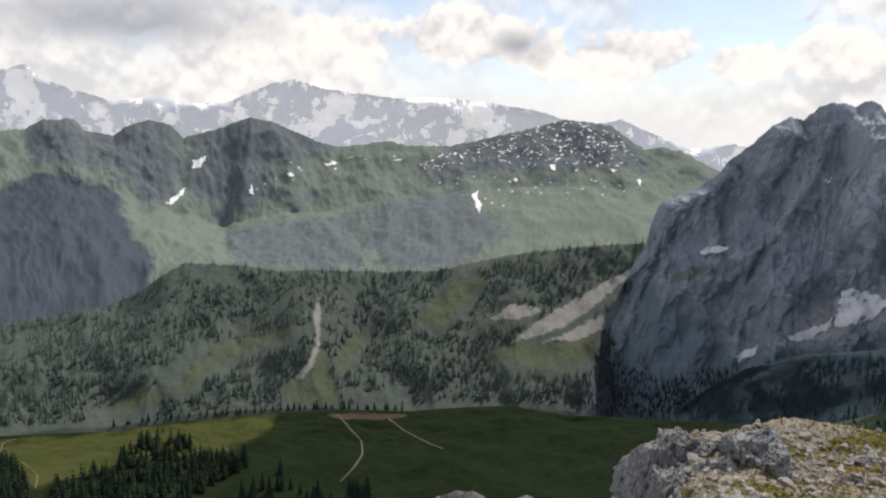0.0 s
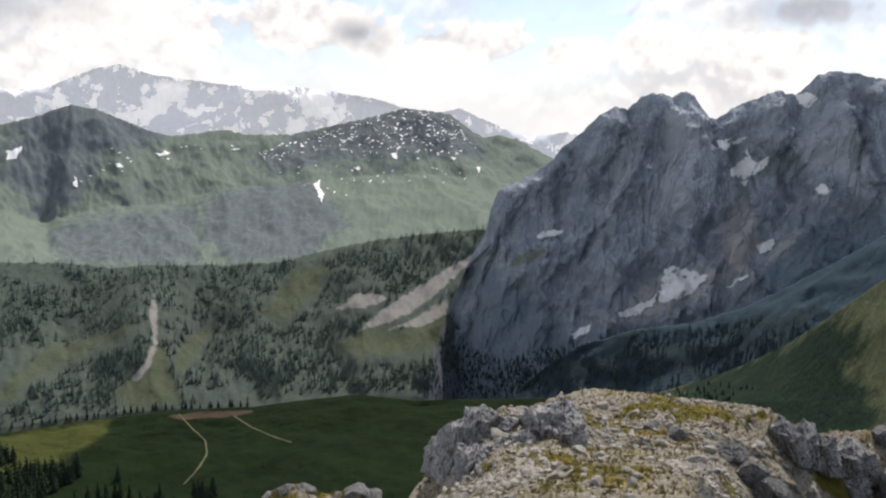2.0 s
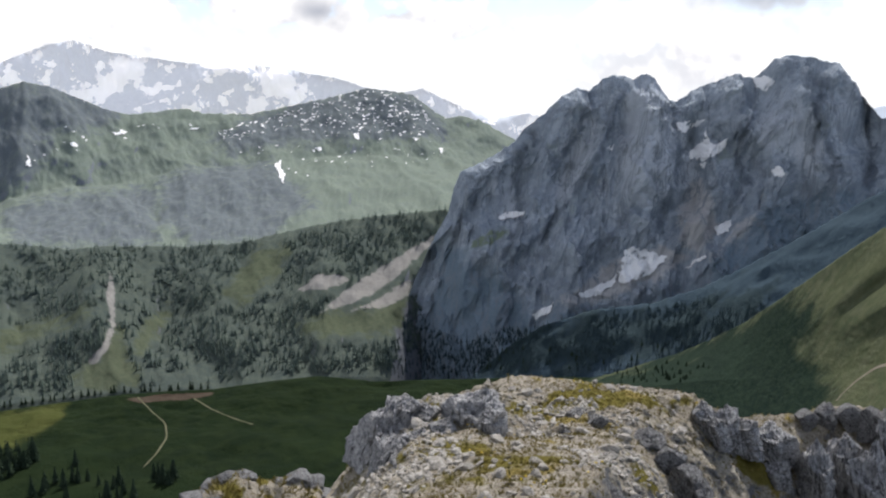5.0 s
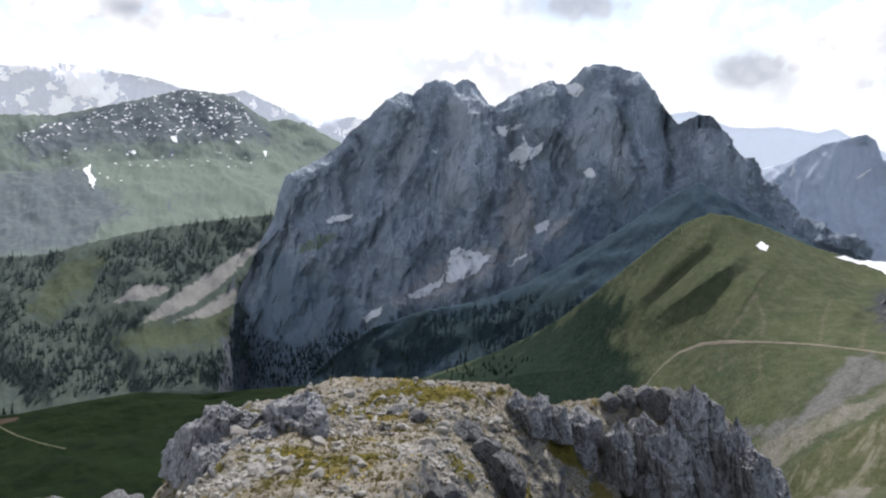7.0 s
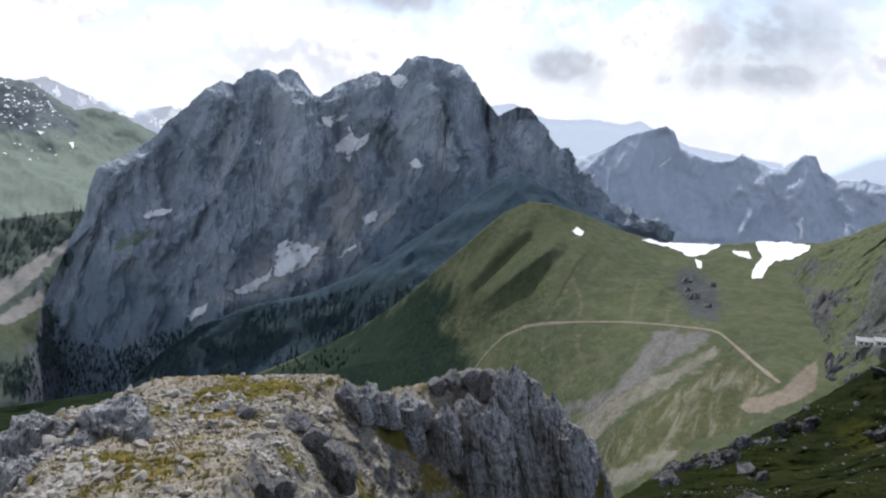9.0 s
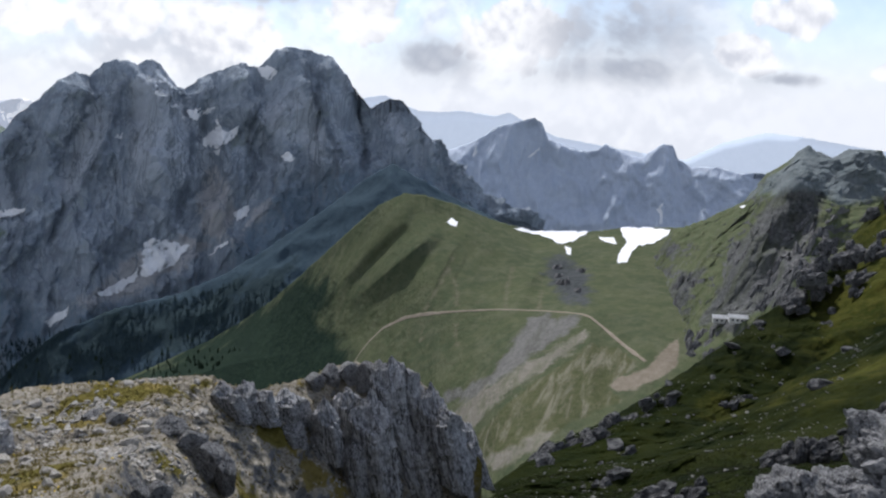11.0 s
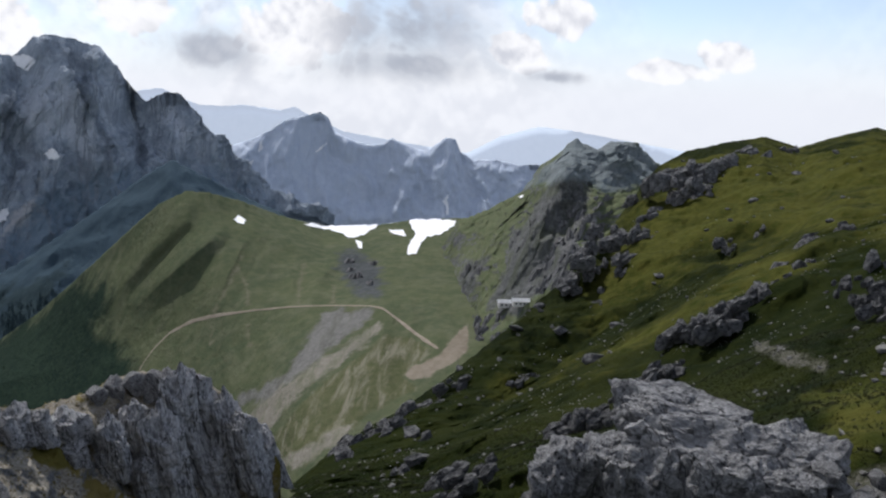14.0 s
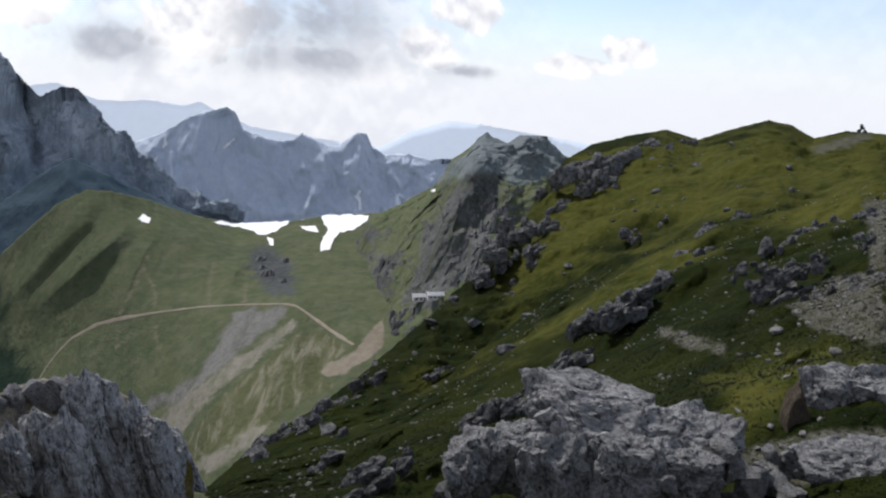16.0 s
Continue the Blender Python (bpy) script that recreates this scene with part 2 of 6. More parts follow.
# the first zone paints cloud shadow on the hill's lower left flank
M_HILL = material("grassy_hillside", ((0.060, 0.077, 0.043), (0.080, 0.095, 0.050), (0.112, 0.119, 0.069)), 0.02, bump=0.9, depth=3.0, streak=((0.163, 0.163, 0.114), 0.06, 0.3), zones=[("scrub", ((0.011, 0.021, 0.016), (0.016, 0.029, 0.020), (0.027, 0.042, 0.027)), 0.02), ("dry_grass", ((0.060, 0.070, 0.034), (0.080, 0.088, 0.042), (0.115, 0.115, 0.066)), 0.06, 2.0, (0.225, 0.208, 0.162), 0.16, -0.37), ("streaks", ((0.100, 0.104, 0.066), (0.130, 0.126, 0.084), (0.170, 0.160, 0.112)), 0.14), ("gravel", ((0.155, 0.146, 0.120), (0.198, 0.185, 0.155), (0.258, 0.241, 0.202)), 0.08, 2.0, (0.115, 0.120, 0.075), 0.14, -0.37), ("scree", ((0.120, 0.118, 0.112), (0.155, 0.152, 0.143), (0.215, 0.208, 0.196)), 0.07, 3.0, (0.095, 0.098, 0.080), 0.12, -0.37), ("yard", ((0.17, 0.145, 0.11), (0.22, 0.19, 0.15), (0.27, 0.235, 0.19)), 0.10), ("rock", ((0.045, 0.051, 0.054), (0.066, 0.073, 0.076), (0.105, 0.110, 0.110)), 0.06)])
# the last zone paints haze over the top, as on a farther peak
M_RIDGE = material("rocky_grass_ridge", ((0.075, 0.095, 0.050), (0.100, 0.118, 0.062), (0.145, 0.150, 0.092)), 0.03, steep=(((0.085, 0.088, 0.092), (0.135, 0.137, 0.140), (0.22, 0.22, 0.22)), 0.28, 0.52), bump=0.9, depth=2.5, zones=[("rock", ((0.055, 0.060, 0.058), (0.105, 0.108, 0.110), (0.19, 0.188, 0.186)), 0.05, 2.2, (0.070, 0.080, 0.050), 0.08), ("blue_peak", ((0.117, 0.142, 0.148), (0.148, 0.170, 0.178), (0.197, 0.216, 0.222)), 0.03)])
# the first zone paints the sunlit bands of the slope in yellow-green
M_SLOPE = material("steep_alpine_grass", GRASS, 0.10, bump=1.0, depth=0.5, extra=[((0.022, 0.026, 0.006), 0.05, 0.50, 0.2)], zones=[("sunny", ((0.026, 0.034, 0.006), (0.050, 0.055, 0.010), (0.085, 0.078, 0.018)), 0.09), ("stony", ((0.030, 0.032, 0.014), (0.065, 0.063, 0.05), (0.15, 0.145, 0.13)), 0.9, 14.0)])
# dark meadow colour holds cloud shadow; the first zone paints the sunlit patch
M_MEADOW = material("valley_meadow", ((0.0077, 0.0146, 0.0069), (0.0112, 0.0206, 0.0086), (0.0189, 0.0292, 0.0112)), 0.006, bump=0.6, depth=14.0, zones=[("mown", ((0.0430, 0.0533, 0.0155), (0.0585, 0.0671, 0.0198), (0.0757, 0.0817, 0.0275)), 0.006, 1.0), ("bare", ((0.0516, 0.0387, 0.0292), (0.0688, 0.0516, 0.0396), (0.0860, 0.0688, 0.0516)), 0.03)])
M_KNOLL = material("stony_turf", ((0.17, 0.142, 0.10), (0.29, 0.26, 0.21), (0.48, 0.45, 0.39)), 2.4, bump=1.0, depth=0.07, steep=(((0.08, 0.08, 0.083), (0.17, 0.17, 0.17), (0.31, 0.306, 0.30)), 0.30, 0.52), extra=[((0.065, 0.055, 0.036), 5.0, 0.61), ((0.14, 0.12, 0.032), 0.6, 0.535), ((0.22, 0.175, 0.06), 0.9, 0.60)])

# ---- the lie of the land: crests, shoulders and feet of each rise, as (bearing, height angle, distance) from the summit ----
EYE = Vector((0.0, 0.0, 1.6))
RAILS = {
    'far_crest': [(-33.8, 2.82, 4750), (-28.0, 3.84, 4750), (-26.6, 4.33, 4750), (-25.7, 3.40, 4750), (-24.3, 2.92, 4750), (-21.7, 2.09, 4750), (-18.8, 2.49, 4750), (-17.2, 1.96, 4750), (-14.68, 2.10, 4750), (-13.19, 2.75, 4750), (-11.68, 3.40, 4750), (-10.17, 3.72, 4750), (-9.23, 3.43, 4750), (-8.10, 3.06, 4750), (-5.60, 2.77, 4750), (-3.28, 2.47, 4750), (0.23, 2.48, 4750), (3.75, 2.09, 4750), (6.47, 1.62, 4750), (9.9, 0.50, 4750), (12.2, 0.99, 4750), (14.5, -0.07, 4750), (17.0, -1.00, 4750), (19.5, -0.62, 4750), (21.1, -0.87, 4750)],
    'haze_crest': [(37.9, -1.56, 4700), (41.4, 0.02, 4700), (42.6, 0.15, 4700), (44.8, -0.84, 4700), (46.5, -0.90, 4700), (47.9, -0.76, 4700), (50.2, -1.06, 4700), (51.2, -0.79, 4700), (52.2, -1.35, 4700), (54.5, -2.37, 4800), (58.0, -2.92, 4800), (63.1, -3.63, 4800), (65.4, -2.38, 4800), (68.0, -1.63, 4800), (70.2, -1.81, 4800), (74.2, -2.38, 4800), (77.0, -2.79, 4800), (81.0, -3.27, 4800), (87.1, -3.55, 4800)],
    'alp_crest': [(-35.3, -0.06, 4000), (-31.2, 0.27, 4000), (-28.3, 0.21, 4000), (-26.9, 0.35, 4000), (-25.9, 0.91, 4000), (-24.1, 0.99, 4000), (-23.5, 0.22, 4000), (-21.8, -0.07, 4000), (-20.9, 0.58, 4000), (-19.6, 0.95, 4000), (-18.3, 0.67, 4000), (-17.5, -0.18, 4000), (-15.5, 0.30, 4000), (-13.2, 1.14, 4000), (-11.8, 0.88, 4000), (-9.9, 0.12, 4000), (-8.7, -0.46, 4000), (-7.2, -0.85, 4000), (-5.3, -0.66, 4000), (-3.7, -0.46, 4000), (-2.5, -0.78, 4000), (0.6, -0.78, 4000), (5.3, 0.23, 4000), (8.4, 1.00, 4000), (11.5, 0.61, 4000), (12.6, -0.26, 4000), (13.8, -1.02, 4000), (15.0, -0.83, 4000), (16.3, -1.20, 4000), (17.8, -2.01, 4000), (18.5, -2.37, 4000), (21.4, -4.46, 4000)],
    'alp_shoulder': [(-35.6, -2.93, 3500), (-28.5, -3.34, 3500), (-25.3, -2.55, 3500), (-22.0, -3.52, 3500), (-18.6, -5.10, 3500), (-15.0, -6.16, 3500), (-11.9, -5.54, 3500), (-7.3, -5.22, 3500), (-3.3, -4.39, 3500), (2.6, -3.80, 3500), (8.5, -3.57, 3500), (14.2, -3.88, 3500), (21.5, -5.93, 3500)],
    'alp_foot': [(-36.4, -12.87, 2250), (-29.1, -12.88, 2250), (-20.7, -11.91, 2250), (-18.1, -10.59, 2250), (-5.4, -11.08, 2250), (2.7, -10.33, 2250), (14.4, -8.87, 2250), (21.6, -8.52, 2250)],
    'wood_crest': [(-36.4, -12.87, 2000), (-29.1, -11.68, 2000), (-25.8, -11.48, 2000), (-23.1, -11.17, 2000), (-21.0, -10.41, 2000), (-19.1, -9.22, 2000), (-17.7, -8.54, 2000), (-14.3, -8.87, 2000), (-11.3, -9.37, 2000), (-8.2, -9.37, 2000), (-4.2, -9.60, 2000), (-0.2, -9.47, 2000), (2.6, -8.82, 2000), (5.8, -8.20, 2000), (9.4, -7.78, 2000), (12.4, -7.47, 2000), (14.3, -7.33, 2000), (18.0, -7.57, 2000)],
    'wood_middle': [(-36.5, -14.45, 1700), (-29.2, -14.26, 1660), (-24.3, -13.79, 1680), (-18.9, -12.05, 1720), (-14.5, -13.85, 1730), (-9.8, -12.53, 1650), (-5.8, -14.21, 1730), (0.6, -13.10, 1690), (4.7, -12.67, 1670), (10.5, -12.2, 1700), (13.0, -12.03, 1800), (18.2, -12.09, 1840)],
    'wood_foot': [(-36.8, -17.88, 1380), (-29.5, -18.49, 1380), (-22.8, -18.79, 1380), (-15.5, -18.74, 1380), (-7.5, -19.01, 1380), (-2.6, -19.38, 1380), (6.8, -19.19, 1380), (10.0, -19.22, 1420), (12.6, -19.25, 1640), (20.4, -18.91, 1720)],
    'meadow_brow': [(-36.8, -17.58, 1230), (-29.5, -18.39, 1230), (-22.9, -19.11, 1230), (-19.2, -18.97, 1230), (-15.5, -18.96, 1230), (-11.6, -18.99, 1230), (-8.4, -18.98, 1230), (-2.6, -19.22, 1230), (4.8, -18.80, 1230), (8.8, -19.29, 1230), (14.8, -19.17, 1230), (15.4, -19.16, 1200), (20.9, -18.84, 1150), (26.7, -18.57, 1100), (30.8, -19.34, 1050)],
    'meadow_floor': [(-36.9, -18.81, 1110), (-29.6, -19.32, 1110), (-15.5, -20.87, 1110), (-3.5, -21.18, 1110), (14.8, -20.93, 1110), (18.5, -21.19, 1000), (30.9, -22.01, 900)],
    'meadow_near': [(-37.7, -26.78, 700), (-16.0, -30.87, 700), (15.2, -30.30, 700), (18.4, -29.82, 650), (31.2, -30.02, 600)],
    'lower_rim': [(-3.7, -27.44, 25.95), (-1.9, -25.93, 25.99), (-0.1, -25.06, 26.03), (1.7, -24.62, 26.07), (3.0, -25.15, 26.11), (4.2, -25.34, 26.14), (6.2, -24.89, 26.18), (7.4, -25.53, 26.21), (8.1, -26.56, 26.23), (9.4, -28.53, 26.26)],
    'lower_front': [(-3.3, -29.77, 21.95), (9.9, -30.89, 22.27)],
    'massif_crest': [(10.3, -15.5, 1700), (13.1, -9.21, 1706), (14.0, -7.7, 1709), (14.4, -5.99, 1711), (14.9, -4.65, 1713), (16.3, -4.07, 1715), (18.6, -2.61, 1717), (19.4, -1.53, 1719), (20.5, -0.73, 1720), (21.7, 0.44, 1720), (22.8, 1.16, 1720), (23.6, 0.88, 1720), (24.0, 1.33, 1718), (24.56, 1.79, 1718), (25.22, 2.0, 1718), (25.96, 1.92, 1718), (26.48, 1.64, 1718), (26.97, 1.99, 1718), (27.38, 2.08, 1718), (27.91, 1.72, 1718), (28.47, 0.95, 1718), (28.89, 0.36, 1718), (29.35, 0.22, 1718), (29.8, 0.57, 1718), (30.57, 1.09, 1718), (32.9, 2.01, 1712), (34.1, 1.74, 1710), (35.2, 2.9, 1708), (36.3, 3.22, 1706), (39.0, 2.6, 1702), (40.2, 0.94, 1700), (41.6, -0.73, 1700), (42.9, -0.05, 1700), (43.8, -0.17, 1700), (45.7, -2.67, 1700), (46.6, -3.38, 1700), (49.6, -6.77, 1700), (54.0, -9.54, 1700)],
    'massif_ledge': [(10.3, -15.69, 1695), (12.3, -12.60, 1688), (14.8, -9.24, 1668), (18.6, -7.72, 1664), (22.5, -8.09, 1626), (26.5, -8.82, 1613), (30.0, -5.18, 1653), (32.4, -7.08, 1620), (36.3, -4.97, 1621), (40.1, -3.66, 1651), (43.1, -3.53, 1664), (45.8, -4.55, 1681), (49.6, -6.59, 1695), (53.9, -8.09, 1695)],
    'massif_foot': [(9.7, -19.86, 1645), (12.6, -19.96, 1595), (16.5, -19.82, 1539), (22.6, -19.41, 1501), (26.7, -18.73, 1504), (30.7, -17.40, 1514), (34.8, -15.29, 1515), (37.9, -13.55, 1531), (41.0, -11.60, 1564), (44.3, -9.43, 1608), (49.7, -8.26, 1676), (53.9, -8.81, 1686)],
    'spur_crest': [(15.4, -19.31, 1340), (16.5, -18.55, 1320), (18.5, -16.83, 1300), (20.9, -15.34, 1275), (24.5, -14.06, 1250), (28.6, -13.34, 1250), (31.8, -12.06, 1250), (34.6, -10.37, 1250), (38.4, -7.83, 1250), (41.4, -5.54, 1250), (43.2, -4.49, 1250), (45.1, -5.54, 1250), (47.4, -6.73, 1250), (50.8, -8.36, 1250), (54.0, -9.54, 1250)],
    'spur_foot': [(15.4, -19.54, 1310), (17.7, -19.35, 1260), (20.9, -19.38, 1189), (26.7, -19.04, 1111), (32.8, -16.55, 1069), (38.7, -13.11, 1060), (44.3, -9.24, 1060), (54.0, -9.54, 1060)],
    'spire_crest': [(43.9, -2.4, 2700), (44.73, -4.63, 2700), (46.37, -3.76, 2700), (47.58, -3.33, 2700), (48.77, -2.82, 2700), (49.59, -2.43, 2700), (50.26, -1.85, 2700), (50.86, -1.61, 2700), (52.14, -1.31, 2700), (52.94, -1.1, 2700), (53.51, -1.47, 2700), (53.92, -2.49, 2700), (55.0, -2.89, 2700), (55.43, -3.08, 2700), (56.86, -3.3, 2700), (57.37, -3.17, 2700), (57.86, -2.69, 2700), (58.62, -3.05, 2700), (59.62, -3.48, 2700), (60.41, -3.61, 2700), (60.78, -3.17, 2700), (61.65, -2.59, 2700), (62.27, -2.61, 2700), (62.71, -3.6, 2700), (63.63, -4.07, 2700), (65.13, -3.97, 2700), (66.64, -4.32, 2700), (67.96, -4.26, 2700), (74.4, -4.78, 2700), (81.2, -4.86, 2700)],
    'spire_foot': [(44.1, -6.69, 2530), (47.3, -8.12, 2530), (52.4, -8.99, 2530), (57.9, -8.96, 2530), (61.7, -8.26, 2530), (63.4, -8.89, 2530), (74.7, -8.12, 2530), (81.4, -7.50, 2530)],
    'hill_crest': [(17.7, -20.40, 1150), (22.6, -19.41, 1093), (26.6, -18.07, 1036), (30.3, -16.64, 978.6), (32.7, -15.38, 880), (34.7, -14.11, 820), (36.7, -12.44, 775), (38.6, -10.77, 738), (40.4, -9.10, 710), (42.3, -7.43, 688.6), (44.1, -6.56, 682.9), (45.6, -6.66, 685.7), (47.8, -7.27, 697.1), (50.8, -8.36, 708.6), (53.3, -8.95, 720), (57.1, -8.78, 746.7), (59.4, -8.41, 753.3), (62.6, -8.15, 760), (65.3, -8.00, 740), (69.2, -8.54, 720), (74.8, -8.86, 700)],
    'hill_middle': [(17.7, -21.15, 980), (26.7, -19.42, 830), (32.8, -18.11, 710), (38.9, -16.99, 635), (41.3, -16.23, 600), (44.7, -15.28, 562), (48.4, -14.70, 532), (52.0, -14.35, 515), (54.0, -14.51, 508), (57.7, -14.70, 480), (61.8, -16.05, 440), (65.9, -17.30, 410), (75.4, -16.27, 395)],
    'hill_foot': [(17.7, -23.37, 780), (30.9, -23.52, 620), (39.4, -24.87, 500), (47.5, -25.70, 410), (51.9, -27.78, 310), (60.4, -27.48, 300), (76.4, -25.49, 295)],
    'ridge_crest': [(60.8, -12.18, 660), (61.5, -10.37, 648.6), (62.8, -8.37, 637.1), (64.9, -7.44, 625.7), (67.1, -6.15, 617.1), (68.5, -4.35, 611.4), (69.6, -3.34, 605.7), (70.6, -2.28, 600), (72.1, -3.04, 605.7), (72.9, -2.44, 611.4), (74.2, -2.49, 617.1), (75.5, -3.05, 624.3), (76.2, -3.92, 632.9), (78.5, -4.51, 641.4), (84.2, -4.44, 650)],
    'ridge_middle': [(60.8, -11.79, 650), (63.6, -11.05, 560), (66.5, -8.71, 510), (68.3, -6.28, 500), (70.1, -4.84, 490), (72.7, -6.20, 480), (75.7, -7.29, 480), (84.5, -7.18, 480)],
    'ridge_foot': [(60.8, -12.18, 640), (62.2, -14.86, 530), (63.9, -17.46, 425), (67.9, -17.12, 400), (73.4, -13.52, 390), (76.7, -10.18, 390), (84.8, -9.24, 380)],
    'slope_crest': [(52.7, -25.82, 48.34), (55.7, -23.55, 53.66), (60.0, -21.22, 59), (63.2, -18.99, 64.82), (65.5, -16.99, 71.62), (68.2, -14.68, 78.42), (69.3, -13.41, 85.7), (71.2, -11.70, 93.23), (72.3, -10.17, 100.8), (73.7, -8.55, 110.2), (74.8, -6.55, 119.6), (76.0, -4.56, 128.9), (76.7, -3.77, 138.3), (78.3, -2.75, 147.7), (81.3, -1.95, 153.4), (83.1, -1.62, 157.2), (85.1, -2.20, 161), (87.0, -1.46, 164.8), (89.3, -0.76, 168.5), (90.7, -1.02, 171.7), (92.1, -1.78, 173.6), (93.9, -1.24, 175.5), (96.1, -1.34, 169.9), (101.4, -2.11, 160.6), (107.9, -3.48, 151.2)],
    'slope_middle': [(52.9, -26.12, 42.34), (56.0, -24.92, 44.21), (60.3, -23.66, 47.51), (65.9, -21.11, 53.62), (69.8, -18.77, 63.7), (73.5, -15.53, 75.77), (77.3, -12.20, 81.84), (81.0, -9.63, 84.91), (88.1, -6.45, 82.02), (96.7, -4.68, 77.13), (108.4, -5.40, 71.24)],
    'slope_near': [(53.1, -26.74, 36.35), (56.3, -25.90, 36.42), (62.4, -25.03, 37.55), (70.5, -21.55, 38.71), (78.5, -19.12, 38.86), (85.9, -14.96, 38.98), (92.7, -11.91, 38.07), (97.9, -9.78, 36.64), (109.3, -8.59, 35.24)],
    'slope_front': [(54.1, -27.16, 24.36), (63.8, -27.04, 21.23), (72.5, -25.90, 18.56), (80.9, -24.22, 16.38), (90.5, -21.91, 15.2), (100.8, -19.17, 14.33), (111.4, -15.11, 13.75)],
    'knoll_rim': [(11.3, -25.51, 13.51), (13.0, -23.63, 13.6), (13.9, -21.97, 13.67), (14.6, -20.79, 13.81), (16.0, -20.17, 13.98), (18.1, -19.74, 14.26), (20.3, -19.28, 14.6), (21.7, -18.78, 14.89), (24.0, -18.03, 15.18), (26.2, -18.19, 15.42), (29.4, -18.15, 15.59), (32.5, -18.17, 15.77), (35.6, -18.25, 16.03), (36.8, -18.86, 16.24), (38.2, -19.38, 16.88), (39.2, -19.03, 17.54), (41.5, -18.64, 18.1), (42.9, -17.85, 18.59), (45.1, -17.48, 18.85), (47.0, -17.71, 18.89), (48.5, -17.88, 18.84), (50.1, -19.26, 18.64), (51.4, -20.92, 18.44), (52.6, -21.82, 18.23), (54.1, -23.85, 18.03)],
    'knoll_middle': [(12.0, -26.48, 12.02), (15.6, -24.05, 11.73), (17.9, -22.44, 11.67), (21.6, -22.25, 11.89), (24.4, -22.16, 12.34), (28.9, -21.26, 12.9), (32.6, -20.82, 13.5), (38.5, -23.60, 14.6), (43.0, -28.50, 15), (48.0, -35.00, 15.4), (56.0, -42.00, 15.5)],
    'knoll_front': [(13.3, -28.71, 10.03), (20.5, -25.67, 8.449), (26.8, -25.04, 8.052), (32.4, -24.27, 8.346), (39.0, -31.50, 11.6), (43.0, -42.00, 12.2), (56.0, -58.00, 12.5)],
    'far_foot': [(-34.0, -3.0, 4600), (22.0, -5.0, 4600)],
    'haze_foot': [(37.0, -7.0, 4600), (88.0, -8.0, 4600)],
    'slope_close': [(52.7, -50, 3.5), (107.9, -42, 3.0)],
    'knoll_close': [(11.3, -40, 5.5), (10, -36, 3.0), (54.1, -36, 3.0)],
}


def spot(bearing, rise, far):
    b = radians(bearing)
    return Vector((math.sin(b) * far, math.cos(b) * far, EYE.z + math.tan(radians(rise)) * far))


def rail(name, bearings):
    pts = np.array(RAILS[name])
    rise = np.interp(bearings, pts[:, 0], pts[:, 1])
    far = np.interp(bearings, pts[:, 0], pts[:, 2])
    return rise, far


